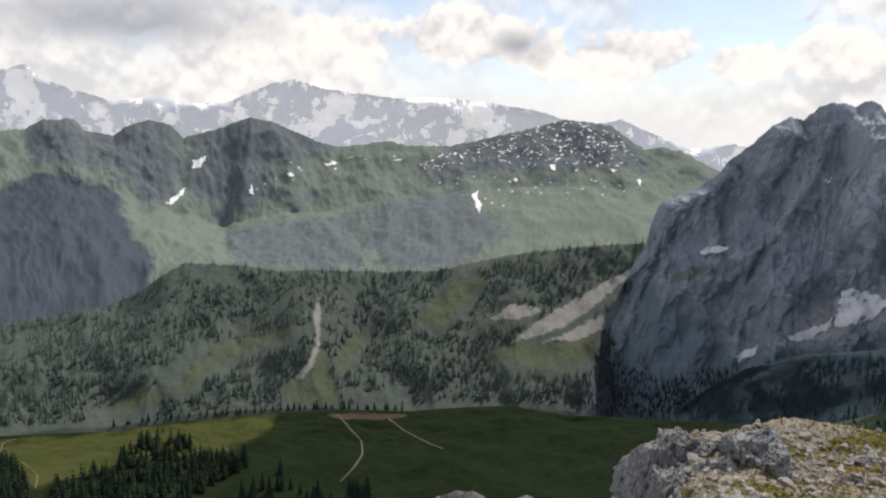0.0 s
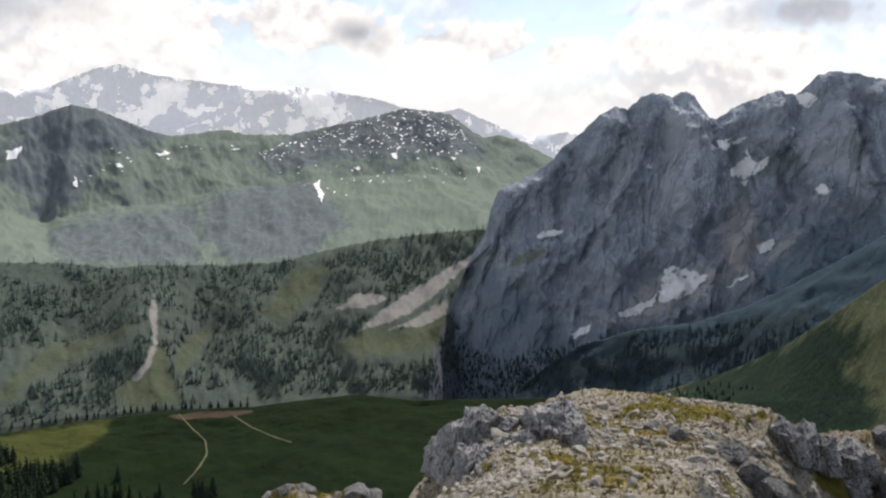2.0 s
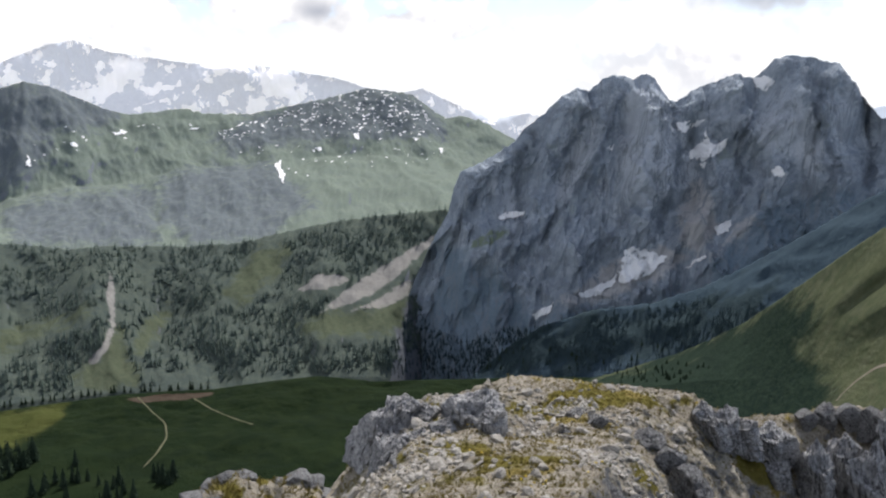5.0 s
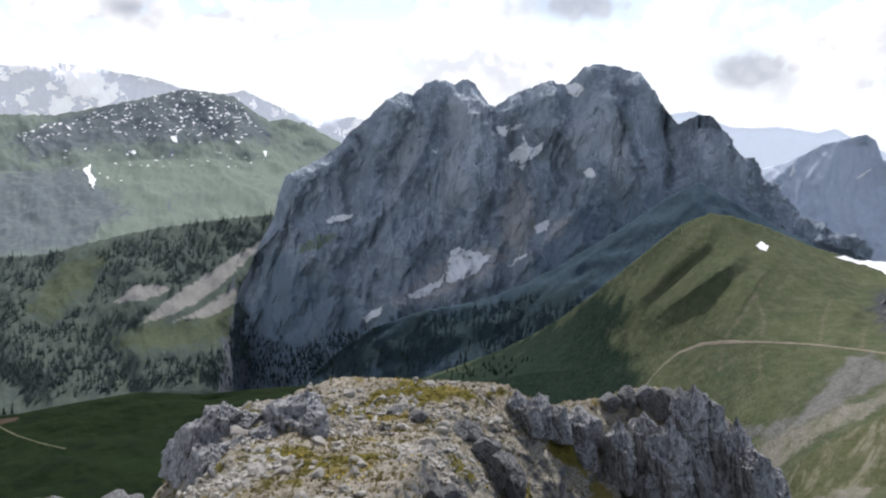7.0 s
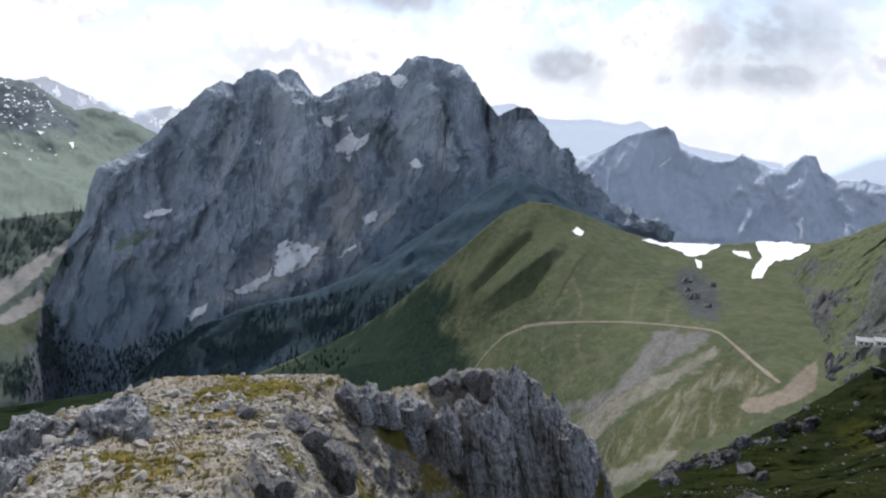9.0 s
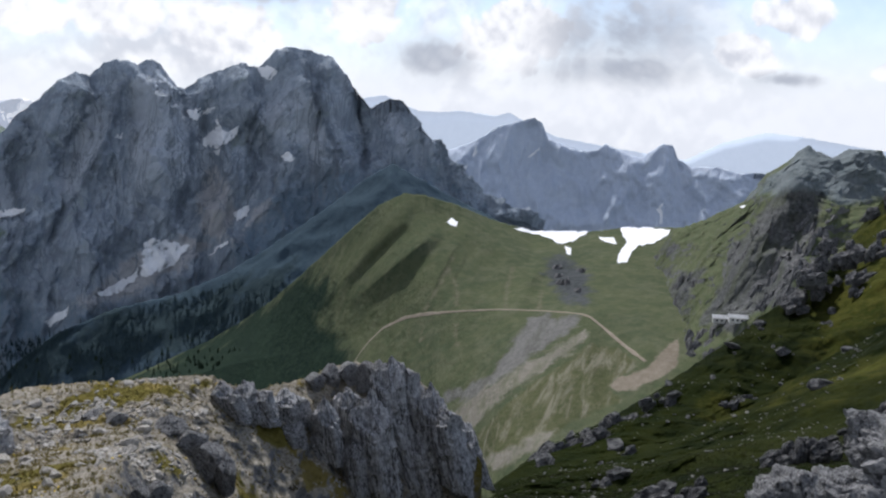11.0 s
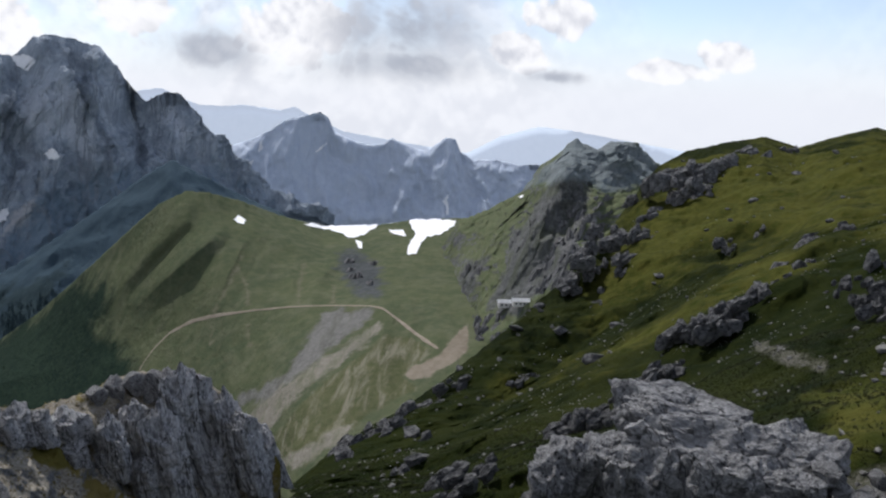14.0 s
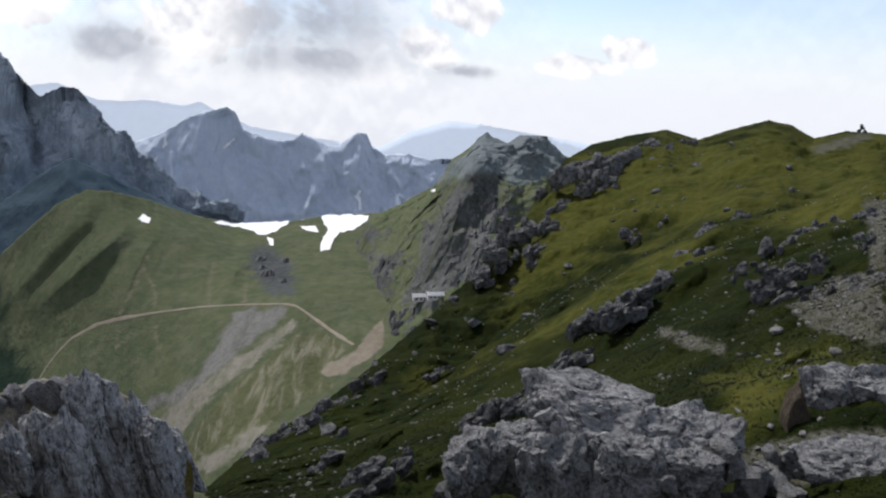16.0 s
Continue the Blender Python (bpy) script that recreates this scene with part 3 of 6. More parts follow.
def land(name, rails, mat, columns, rows, size, relief, label, category, skirt=(1.15, 0.2), edge=0.1, jag=0.0, flute=1.0, smooth=True, ridged=True, up=0.5, fine=0.35, root=0.0, radial=0.0, blocky=0.0, even=0.0):
    """A rise of the land lofted from its crest down to its foot, with fractal relief. size: metres of the largest forms;
    flute: how much the forms are drawn out down the fall; jag: height of the teeth along the crest."""
    pts = np.array(RAILS[rails[0]])
    bearings = np.linspace(pts[0, 0], pts[-1, 0], columns)
    lines = [rail(r, bearings) for r in rails]
    heights = [EYE.z + np.tan(np.radians(a)) * d for a, d in lines]
    fars = [d for a, d in lines]
    if even:
        step = bearings[1] - bearings[0]
        reach = np.arange(-int(3 * even / step), int(3 * even / step) + 1) * step
        bell = np.exp(-(reach / even) ** 2)
        fars = [np.convolve(np.pad(d, len(reach) // 2, mode="edge"), bell / bell.sum(), "valid") for d in fars]
        heights = [EYE.z + np.tan(np.radians(a)) * d for (a, _), d in zip(lines, fars)]
    top, far = heights[0], fars[0]
    order = [(far * (1 + (skirt[0] - 1) * k), top - skirt[1] * far * k ** 0.8, 0.7, 0.0) for k in (1.0, 0.5, 0.2)]
    order.append((far, top, edge, 1.0))
    total = rows * (len(lines) - 1)
    for i in range(len(lines) - 1):
        for k in range(1, rows + 1):
            s, done = k / rows, (i * rows + k) / total
            order.append((fars[i] + (fars[i + 1] - fars[i]) * s, heights[i] + (heights[i + 1] - heights[i]) * s, min(1.0, edge + done * 12) * min(1.0, 0.25 + (1 - done) * 6), max(0, 1 - done * 8)))
    if root:
        order.append((fars[-1] * 0.95, heights[-1] - root, 0.3, 0.0))
    sin, cos = np.sin(np.radians(bearings)), np.cos(np.radians(bearings))
    verts, middle = [], float(np.mean([f.mean() for f in fars]))
    for d, h, w, j in order:
        for c in range(columns):
            p = Vector((sin[c] * d[c], cos[c] * d[c], h[c]))
            q = Vector((p.x, p.y, p.z / flute)) / size
            if radial:
                q = Vector((radians(bearings[c]) * middle, d[c] * radial, p.z * radial)) / size
            if ridged:
                a = (noise.ridged_multi_fractal(q, 0.9, 2.1, 6, 1.0, 2.0) - 1.15) * relief * w
            else:
                a = noise.fractal(q, 0.9, 2.1, 6) * relief * w
            b = noise.fractal(q * 3.1 + Vector((7, 3, 1)), 0.8, 2.1, 5) * relief * fine * w
            if blocky:
                k = Vector((p.x, p.y, p.z / 1.6)) / size * 4.3
                b += (noise.hetero_terrain(k, 0.7, 2.2, 5, 0.9) - 0.9) * blocky * w - abs(noise.noise(k * 0.6)) * blocky * 1.5 * w
            t = noise.fractal(Vector((bearings[c] * 3.0, d[c] / size * 0.4, 5)), 0.9, 2.1, 4) * jag * j
            out = Vector((sin[c], cos[c], 0))
            verts.append(p - out * (a * (1 - up) + b * 0.6) + Vector((0, 0, a * up + b * 0.4 + t)) + Vector((cos[c], -sin[c], 0)) * b * 0.5)
    faces = [(r * columns + c, (r + 1) * columns + c, (r + 1) * columns + c + 1, r * columns + c + 1) for r in range(len(order) - 1) for c in range(columns - 1)]
    mesh = bpy.data.meshes.new(name)
    mesh.from_pydata([tuple(v) for v in verts], [], faces)
    mesh.materials.append(mat)
    mesh.polygons.foreach_set("use_smooth", [smooth] * len(mesh.polygons))
    mesh.update()
    return tagged(new(name, mesh), label, category, kind="structure")


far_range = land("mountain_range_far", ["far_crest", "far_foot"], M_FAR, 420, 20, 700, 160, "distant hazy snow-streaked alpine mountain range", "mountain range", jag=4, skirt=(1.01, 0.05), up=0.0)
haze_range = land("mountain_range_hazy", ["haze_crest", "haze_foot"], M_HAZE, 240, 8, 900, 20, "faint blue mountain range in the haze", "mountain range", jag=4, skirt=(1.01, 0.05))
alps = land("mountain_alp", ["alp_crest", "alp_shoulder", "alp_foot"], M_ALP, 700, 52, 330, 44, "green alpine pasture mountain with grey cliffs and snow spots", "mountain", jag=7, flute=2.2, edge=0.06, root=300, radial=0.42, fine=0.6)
spires = land("mountain_range_spires", ["spire_crest", "spire_foot"], M_SPIRE, 480, 40, 200, 40, "hazy blue-grey limestone mountain range with spires", "mountain range", jag=2.5, flute=3.0, edge=0.06, root=200, up=0.0)
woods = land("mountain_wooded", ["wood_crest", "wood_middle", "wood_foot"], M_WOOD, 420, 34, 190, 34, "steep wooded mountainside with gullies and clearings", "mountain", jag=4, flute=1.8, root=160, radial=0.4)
massif = land("mountain_massif", ["massif_crest", "massif_ledge", "massif_foot"], M_MASSIF, 960, 100, 210, 48, "grey limestone mountain massif with two summits", "mountain", blocky=13, jag=3, flute=4.0, edge=0.05, skirt=(1.12, 0.35), up=0.0, root=90)
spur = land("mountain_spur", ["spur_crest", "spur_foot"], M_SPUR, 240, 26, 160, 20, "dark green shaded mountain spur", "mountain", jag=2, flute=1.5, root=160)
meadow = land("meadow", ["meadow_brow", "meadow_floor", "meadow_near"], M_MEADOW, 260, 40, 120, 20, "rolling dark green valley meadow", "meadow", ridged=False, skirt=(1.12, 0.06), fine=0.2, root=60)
hill = land("hill", ["hill_crest", "hill_middle", "hill_foot"], M_HILL, 640, 90, 90, 4.5, "green grassy hill with a saddle", "hill", jag=0.8, flute=2.0, root=120, radial=0.35, even=1.6)


def spurs(ob, lines, out, wide, crest, crisp=False, taper=3.0):
    """Raises buttresses of the hill along lines that run down it."""
    mesh = ob.data
    co = np.empty(len(mesh.vertices) * 3)
    mesh.vertices.foreach_get("co", co)
    co = co.reshape(-1, 3)
    flat = np.hypot(co[:, 0], co[:, 1])
    b, r = np.degrees(np.arctan2(co[:, 0], co[:, 1])), np.degrees(np.arctan2(co[:, 2] - EYE.z, flat))
    push, pull = np.zeros(len(co)), abs(out)
    for line in lines:
        near, done = np.full(len(co), 1e9), np.zeros(len(co))
        for i, ((x0, y0), (x1, y1)) in enumerate(zip(line, line[1:])):
            dx, dy = x1 - x0, y1 - y0
            s = np.clip(((b - x0) * dx + (r - y0) * dy) / (dx * dx + dy * dy), 0, 1)
            off = np.hypot(b - x0 - s * dx, r - y0 - s * dy)
            done = np.where(off < near, (i + s) / (len(line) - 1), done)
            near = np.minimum(near, off)
        fade = np.clip(1 - near / wide, 0, 1) * (1 - done ** 3 * 0.9)
        push = np.maximum(push, (fade if crisp else fade * fade * (3 - 2 * fade)) * pull)
    push *= (1 if out > 0 else -1) * np.clip((rail(crest, b)[0] - r) / taper, 0, 1)
    co[:, 0] -= co[:, 0] / flat * push
    co[:, 1] -= co[:, 1] / flat * push
    mesh.vertices.foreach_set("co", co.ravel())
    mesh.update()


ALP_RIBS = [
    [(-3.73, -4.98), (-4.09, -9.13)],
    [(-0.95, -4.39), (-0.48, -9.35)],
    [(1.83, -4.19), (2.73, -9.14)],
    [(3.81, -4.19), (4.63, -7.54)],
    [(-19.4, 0.48), (-18.87, -3.41), (-18.72, -7.92)],
    [(-13.07, 0.61), (-13.76, -3.5), (-14.25, -6.95)],
    [(-24.77, 0.64), (-23.83, -2.94), (-23.53, -6.58)],
    [(8.03, 0.5), (6.75, -3.58), (4.62, -6.75)],
    [(11.67, -0.07), (12.52, -3.52), (13.75, -6.58)],
    [(-10.26, -0.07), (-10.73, -3.54), (-9.65, -6.28)],
    [(-7.3, -5.93), (-7.74, -8.68)],
    [(-11.18, -6.06), (-12.02, -8.37)],
]
HILL_SPURS = [
    [(46.2, -9.16), (43.9, -11.04), (41.96, -12.71), (40.2, -14.44)],
    [(48.98, -8.54), (47.82, -10.05), (46.75, -12.08), (45.3, -14.91)],
    [(48.98, -8.54), (51.29, -9.76), (53.84, -10.88), (55.0, -11.47)],
    [(43.92, -7.17), (41.85, -9.94), (39.53, -12.8), (37.57, -15.62)],
    [(53.84, -10.88), (53.03, -12.79), (52.76, -14.35)],
]
HILL_GULLIES = [
    [(48.2, -9.84), (47.14, -12.05), (46.26, -14.07)],
    [(49.95, -9.93), (51.79, -11.54), (51.78, -14.05)],
    [(44.23, -9.45), (41.91, -11.52), (39.96, -13.58)],
    [(55.68, -10.66), (56.38, -12.49), (56.69, -13.96)],
    [(54.1, -11.93), (54.17, -13.84)],
]
RIDGE_RIBS = [
    [(70.06, -4.88), (68.4, -7.82), (67.45, -10.59), (66.09, -13.61)],
    [(71.14, -2.25), (70.06, -4.88)],
    [(66.32, -5.23), (64.61, -8.82), (63.03, -12.06), (61.96, -14.48)],
    [(72.32, -5.65), (71.11, -8.78), (70.01, -11.55)],
]
RIDGE_GULLIES = [
    [(69.01, -5.85), (67.12, -8.67), (65.59, -11.89), (64.56, -14.31)],
    [(71.81, -6.07), (70.36, -8.84), (68.71, -12.05)],
    [(65.22, -6.06), (63.46, -9.28), (61.63, -12.14)],
]
MASSIF_RIBS = [
    [(24.55, 0.91), (24.22, -4.14), (22.49, -8.88), (20.92, -13.58)],
    [(36.36, 1.98), (35.38, -1.88), (33.96, -5.45), (31.75, -10.67)],
    [(42.97, -0.88), (43.59, -4.66)],
    [(16.70, -5.02), (15.69, -10.02), (14.65, -15.73)],
    [(20.91, -1.88), (19.36, -8.11), (18.17, -12.77)],
    [(27.08, 0.98), (27.18, -4.07), (26.06, -8.04)],
    [(38.67, 1.66), (39.73, -3.67)],
]
MASSIF_GULLIES = [
    [(29.5, 0.22), (30.19, -1.98), (30.79, -4.68), (30.29, -6.65), (29.03, -9.79), (26.68, -11.34)],
    [(24.54, 0.9), (23.57, -2.11), (22.23, -4.77), (21.06, -7.8)],
    [(41.47, -0.15), (41.38, -2.86), (40.88, -5.23)],
    [(32.92, -2.69), (34.12, -4.62), (32.58, -7.8), (30.61, -9.79)],
    [(26.78, 0.97), (25.61, -2.84), (24.07, -5.91), (22.13, -9.34)],
    [(19.4, -2.55), (18.94, -5.9), (17.39, -9.6)],
]
spurs(alps, ALP_RIBS, 42.0, 1.1, "alp_crest", True, 3.0)
spurs(hill, HILL_SPURS, 15.0, 1.3, "hill_crest", True)
spurs(hill, HILL_GULLIES, -6.0, 0.9, "hill_crest")
spurs(massif, MASSIF_RIBS, 46.0, 2.6, "massif_crest", True, 7.0)
spurs(massif, MASSIF_GULLIES, -46.0, 1.9, "massif_crest", False, 4.0)
ridge = land("mountain_ridge", ["ridge_crest", "ridge_middle", "ridge_foot"], M_RIDGE, 560, 90, 120, 15, "rocky ridge with grass and grey crags", "mountain", jag=1.5, flute=1.0, root=60, blocky=4.5, fine=0.6)
spurs(ridge, RIDGE_RIBS, 11.0, 1.3, "ridge_crest", True)
spurs(ridge, RIDGE_GULLIES, -10.0, 1.3, "ridge_crest")
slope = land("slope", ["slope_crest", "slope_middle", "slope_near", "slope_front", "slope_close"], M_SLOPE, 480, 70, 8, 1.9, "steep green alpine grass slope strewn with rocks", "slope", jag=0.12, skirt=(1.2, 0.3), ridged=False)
knoll = land("knoll", ["knoll_rim", "knoll_middle", "knoll_front", "knoll_close"], M_KNOLL, 420, 80, 1.6, 0.22, "stony limestone knoll with thin turf", "knoll", edge=0.3, jag=0.05, skirt=(1.25, 1.2), fine=0.6)


lower_knoll = land("lower_knoll", ["lower_rim", "lower_front"], M_KNOLL, 120, 30, 2.0, 0.5, "small rocky knoll with a grassy top below the summit", "knoll", edge=0.3, skirt=(1.2, 1.0))


def sheet(name, far, mat):
    bm = bmesh.new()
    rings = [30, 120, 250, 400, 550, 700, 850, 1000, 1150, 1300, 1450, 1700, 2200, 3000, 4000, 4950]
    grid = []
    for r in rings:
        line = []
        for k in range(160):
            a = 2 * math.pi * k / 160
            x, y = math.sin(a) * r, math.cos(a) * r
            z = -560 + 550 * math.exp(-(r / 230.0) ** 1.5) + noise.fractal(Vector((x, y, 0)) / 300, 1.0, 2.0, 4) * 12 * min(1, r / 800)
            line.append(bm.verts.new((x, y, z)))
        grid.append(line)
    for a, b in zip(grid, grid[1:]):
        for k in range(160):
            bm.faces.new((a[k], a[k - 1], b[k - 1], b[k]))
    bm.faces.new(grid[0])
    mesh = bpy.data.meshes.new(name)
    bm.to_mesh(mesh)
    for p in mesh.polygons:
        p.use_smooth = True
    mesh.materials.append(mat)
    return new(name, mesh)


def mound(name, mat):
    """The summit that the camera stands on."""
    bm = bmesh.new()
    rings = []
    for r, z in ((0.0, -0.02), (0.8, -0.08), (1.6, -0.25), (2.4, -0.5), (3.2, -1.2), (5.0, -5.0), (14.0, -22.0), (40.0, -60.0)):
        line = []
        for k in range(48):
            a = 2 * math.pi * k / 48
            p = Vector((0.9 + math.sin(a) * max(r, 0.01), -0.3 + math.cos(a) * max(r, 0.01), z))
            line.append(bm.verts.new(p + Vector((0, 0, noise.fractal(p * 1.5, 1, 2, 4) * 0.03 * min(r, 1)))))
        rings.append(line)
    for a, b in zip(rings, rings[1:]):
        for k in range(48):
            bm.faces.new((a[k], a[k - 1], b[k - 1], b[k]))
    mesh = bpy.data.meshes.new(name)
    bm.to_mesh(mesh)
    mesh.materials.append(mat)
    return new(name, mesh)


summit = tagged(mound("summit_ground", M_KNOLL), "stony summit ground", "ground", kind="structure")
ground = tagged(sheet("ground", 4950, M_MEADOW), "dark green valley meadow", "ground", kind="structure")
# ---- things laid over the land ----
from mathutils.bvhtree import BVHTree

depsgraph = bpy.context.evaluated_depsgraph_get()
TREES = {ob.name: BVHTree.FromObject(ob, depsgraph) for ob in (alps, spires, woods, massif, spur, meadow, hill, ridge, slope, knoll, lower_knoll, ground)}


def seen(bearing, rise, names):
    """Where the line of sight from the summit meets the land."""
    b, r = radians(bearing), radians(rise)
    way = Vector((math.sin(b) * math.cos(r), math.cos(b) * math.cos(r), math.sin(r)))
    best = None
    for name in names:
        place, normal, _, far = TREES[name].ray_cast(EYE, way)
        if place and (best is None or far < best[2]):
            best = (place, normal if normal.z > 0 else -normal, far)
    return best


def drop(x, y, name):
    place, normal, _, _ = TREES[name].ray_cast(Vector((x, y, 900)), Vector((0, 0, -1)))
    return (place, normal if normal.z > 0 else -normal) if place else (None, None)


def within(p, outline):
    inside = False
    for (x0, y0), (x1, y1) in zip(outline, outline[1:] + outline[:1]):
        if (y0 > p[1]) != (y1 > p[1]) and p[0] < x0 + (p[1] - y0) * (x1 - x0) / (y1 - y0):
            inside = not inside
    return inside


def mesh_of(name, verts, faces, mat, smooth=True):
    mesh = bpy.data.meshes.new(name)
    mesh.from_pydata(verts, [], faces)
    mesh.materials.append(mat)
    mesh.polygons.foreach_set("use_smooth", [smooth] * len(mesh.polygons))
    mesh.update()
    return mesh


def blanket(name, outline, names, mat, lift, fine, label, category, ragged=0.12, kind=""):
    """A cover of snow, scree or grass: the land inside the outline, raised a little, with a ragged edge."""
    lo = [min(p[i] for p in outline) for i in (0, 1)]
    hi = [max(p[i] for p in outline) for i in (0, 1)]
    span = max(hi[0] - lo[0], hi[1] - lo[1])
    w = span * ragged
    verts, faces = [], []

    def wobble(bb, rr):
        key = Vector((bb, rr, 0))
        up = key + Vector((0, 0, 5 * span))
        return (bb + (noise.noise(key * (3.0 / span)) + 0.5 * noise.noise(key * (11.0 / span))) * w,
                rr + (noise.noise(up * (3.0 / span)) + 0.5 * noise.noise(up * (11.0 / span))) * w)

    for land_name in names:
        mesh = bpy.data.objects[land_name].data
        co = np.empty(len(mesh.vertices) * 3)
        mesh.vertices.foreach_get("co", co)
        co = co.reshape(-1, 3)
        flat = np.hypot(co[:, 0], co[:, 1])
        b = np.degrees(np.arctan2(co[:, 0], co[:, 1]))
        r = np.degrees(np.arctan2(co[:, 2] - EYE.z, flat))
        quads = np.empty(len(mesh.polygons) * 4, dtype=np.int32)
        mesh.polygons.foreach_get("vertices", quads)
        quads = quads.reshape(-1, 4)
        m = 2 * w + 0.1
        keep = (b[quads].max(1) > lo[0] - m) & (b[quads].min(1) < hi[0] + m) & (r[quads].max(1) > lo[1] - m) & (r[quads].min(1) < hi[1] + m)
        columns = quads[0][1]
        keep[: 3 * (columns - 1)] = False
        at = {}
        for q in quads[keep]:
            c = co[q]
            count = fine
            inside = [within(wobble(b[k], r[k]), outline) for k in q]
            if all(inside):
                count = 1
            elif not any(inside) and not within(wobble(b[q].mean(), r[q].mean()), outline):
                continue
            for u in range(count):
                for v in range(count):
                    corners = []
                    for du, dv in ((0, 0), (1, 0), (1, 1), (0, 1)):
                        s, t = (u + du) / count, (v + dv) / count
                        p = c[0] * (1 - s) * (1 - t) + c[1] * s * (1 - t) + c[2] * s * t + c[3] * (1 - s) * t
                        corners.append(Vector(p))
                    mid = (corners[0] + corners[2]) / 2
                    bb = math.degrees(math.atan2(mid.x, mid.y))
                    rr = math.degrees(math.atan2(mid.z - EYE.z, math.hypot(mid.x, mid.y)))
                    if count == 1 or within(wobble(bb, rr), outline):
                        ids = []
                        for p in corners:
                            k = (round(p.x, 2), round(p.y, 2), round(p.z, 2))
                            if k not in at:
                                at[k] = len(verts)
                                verts.append(tuple(p + Vector((0, 0, lift)) + (EYE - p).normalized() * lift * 0.5))
                            ids.append(at[k])
                        if len(set(ids)) == 4:
                            faces.append(ids)
    link = list(range(len(verts)))

    def root(k):
        while link[k] != k:
            link[k] = link[link[k]]
            k = link[k]
        return k

    for f in faces:
        for k in f[1:]:
            link[root(k)] = root(f[0])
    pieces = collections.defaultdict(list)
    for f in faces:
        pieces[root(f[0])].append(f)
    for piece in pieces.values():
        if len(piece) * 8 >= len(faces):
            ids = {k: i for i, k in enumerate(sorted({k for f in piece for k in f}))}
            tagged(new(name, mesh_of(name, [verts[k] for k in ids], [[ids[k] for k in f] for f in piece], mat)), label, category, kind=kind)


def ribbon(name, line, names, mat, width, lift, label, category, kind="structure", step=0.1):
    """A path or track that follows the land."""
    places = []
    for (b0, r0), (b1, r1) in zip(line, line[1:]):
        count = max(2, int(math.hypot(b1 - b0, r1 - r0) / step))
        for k in range(count):
            s = k / count
            got = seen(b0 + (b1 - b0) * s, r0 + (r1 - r0) * s, names)
            if got and (not places or (got[0] - places[-1]).length < 40):
                places.append(got[0])
    for _ in range(4):
        places = [places[0]] + [(a + b * 2 + c) / 4 for a, b, c in zip(places, places[1:], places[2:])] + [places[-1]]
    verts, faces = [], []
    for i, p in enumerate(places):
        along = places[min(i + 2, len(places) - 1)] - places[max(i - 2, 0)]
        side = Vector((along.y, -along.x, 0)).normalized() if along.length > 0 else Vector((1, 0, 0))
        w = width * (0.5 + 0.2 * noise.noise(p / 9))
        for k in (-1, -0.5, 0, 0.5, 1):
            q = p + side * w * k
            z = max([h.z for h in (drop(q.x, q.y, m)[0] for m in names) if h] or [q.z])
            verts.append((q.x, q.y, z + lift * (1.0 if abs(k) < 1 else 0.4)))
    for i in range(len(places) - 1):
        faces += [(i * 5 + k, i * 5 + k + 1, i * 5 + k + 6, i * 5 + k + 5) for k in range(4)]
    return tagged(new(name, mesh_of(name, verts, faces, mat)), label, category, kind=kind)


MASSIF_SNOW = [
    [(29.48, -1.35), (30.26, -1.17), (31.35, -0.83), (30.86, -1.43), (30.08, -1.92), (29.57, -1.74)],
    [(31.06, -1.81), (31.87, -2.45), (33.24, -2.26), (32.28, -2.95), (31.32, -3.65), (30.45, -3.59), (30.51, -3.00), (31.17, -2.59)],
    [(33.99, 1.54), (34.63, 1.94), (35.31, 1.39), (34.87, 0.80), (34.28, 1.09)],
    [(35.48, -4.22), (36.05, -3.89), (36.47, -4.50), (36.09, -4.67)],
    [(17.62, -7.91), (18.20, -7.52), (19.36, -7.52), (19.36, -7.79), (18.20, -7.99), (17.81, -8.18)],
    [(32.26, -8.08), (33.44, -7.52), (33.19, -8.24), (32.40, -8.67)],
]
MASSIF_SNOW += [
    [(26.12, -11.80), (26.49, -10.01), (27.89, -9.79), (29.31, -10.15), (28.34, -11.56), (27.13, -11.98), (26.13, -12.19)],
    [(23.12, -13.00), (24.52, -12.61), (26.12, -11.60), (25.53, -12.60), (24.33, -13.39), (23.52, -13.40)],
    [(20.13, -14.55), (21.72, -13.90), (21.32, -14.56), (20.53, -14.94)],
    [(30.54, -10.91), (31.81, -9.96), (31.93, -10.15), (30.94, -10.78)],
    [(24.91, -3.03), (25.42, -2.74), (25.31, -3.17)],
    [(41.68, -1.30), (42.02, -0.60), (42.29, -0.71), (41.95, -1.29)],
    [(31.05, -3.97), (31.52, -3.76), (31.38, -4.27)],
]
SPIRE_SNOW = [
    [(48.72, -3.78), (48.96, -3.19), (49.06, -3.69), (48.85, -4.00)],
    [(47.98, -4.89), (48.46, -4.48), (48.30, -4.96)],
    [(52.58, -3.92), (53.44, -3.12), (53.28, -3.40), (52.77, -3.99)],
    [(50.77, -6.58), (51.01, -6.84), (51.72, -7.69), (53.01, -7.41), (52.67, -7.82), (51.17, -7.99)],
    [(61.66, -7.16), (61.84, -6.60), (62.12, -8.03), (61.85, -8.06)],
    [(46.51, -4.06), (46.89, -3.93), (46.79, -4.24)],
]
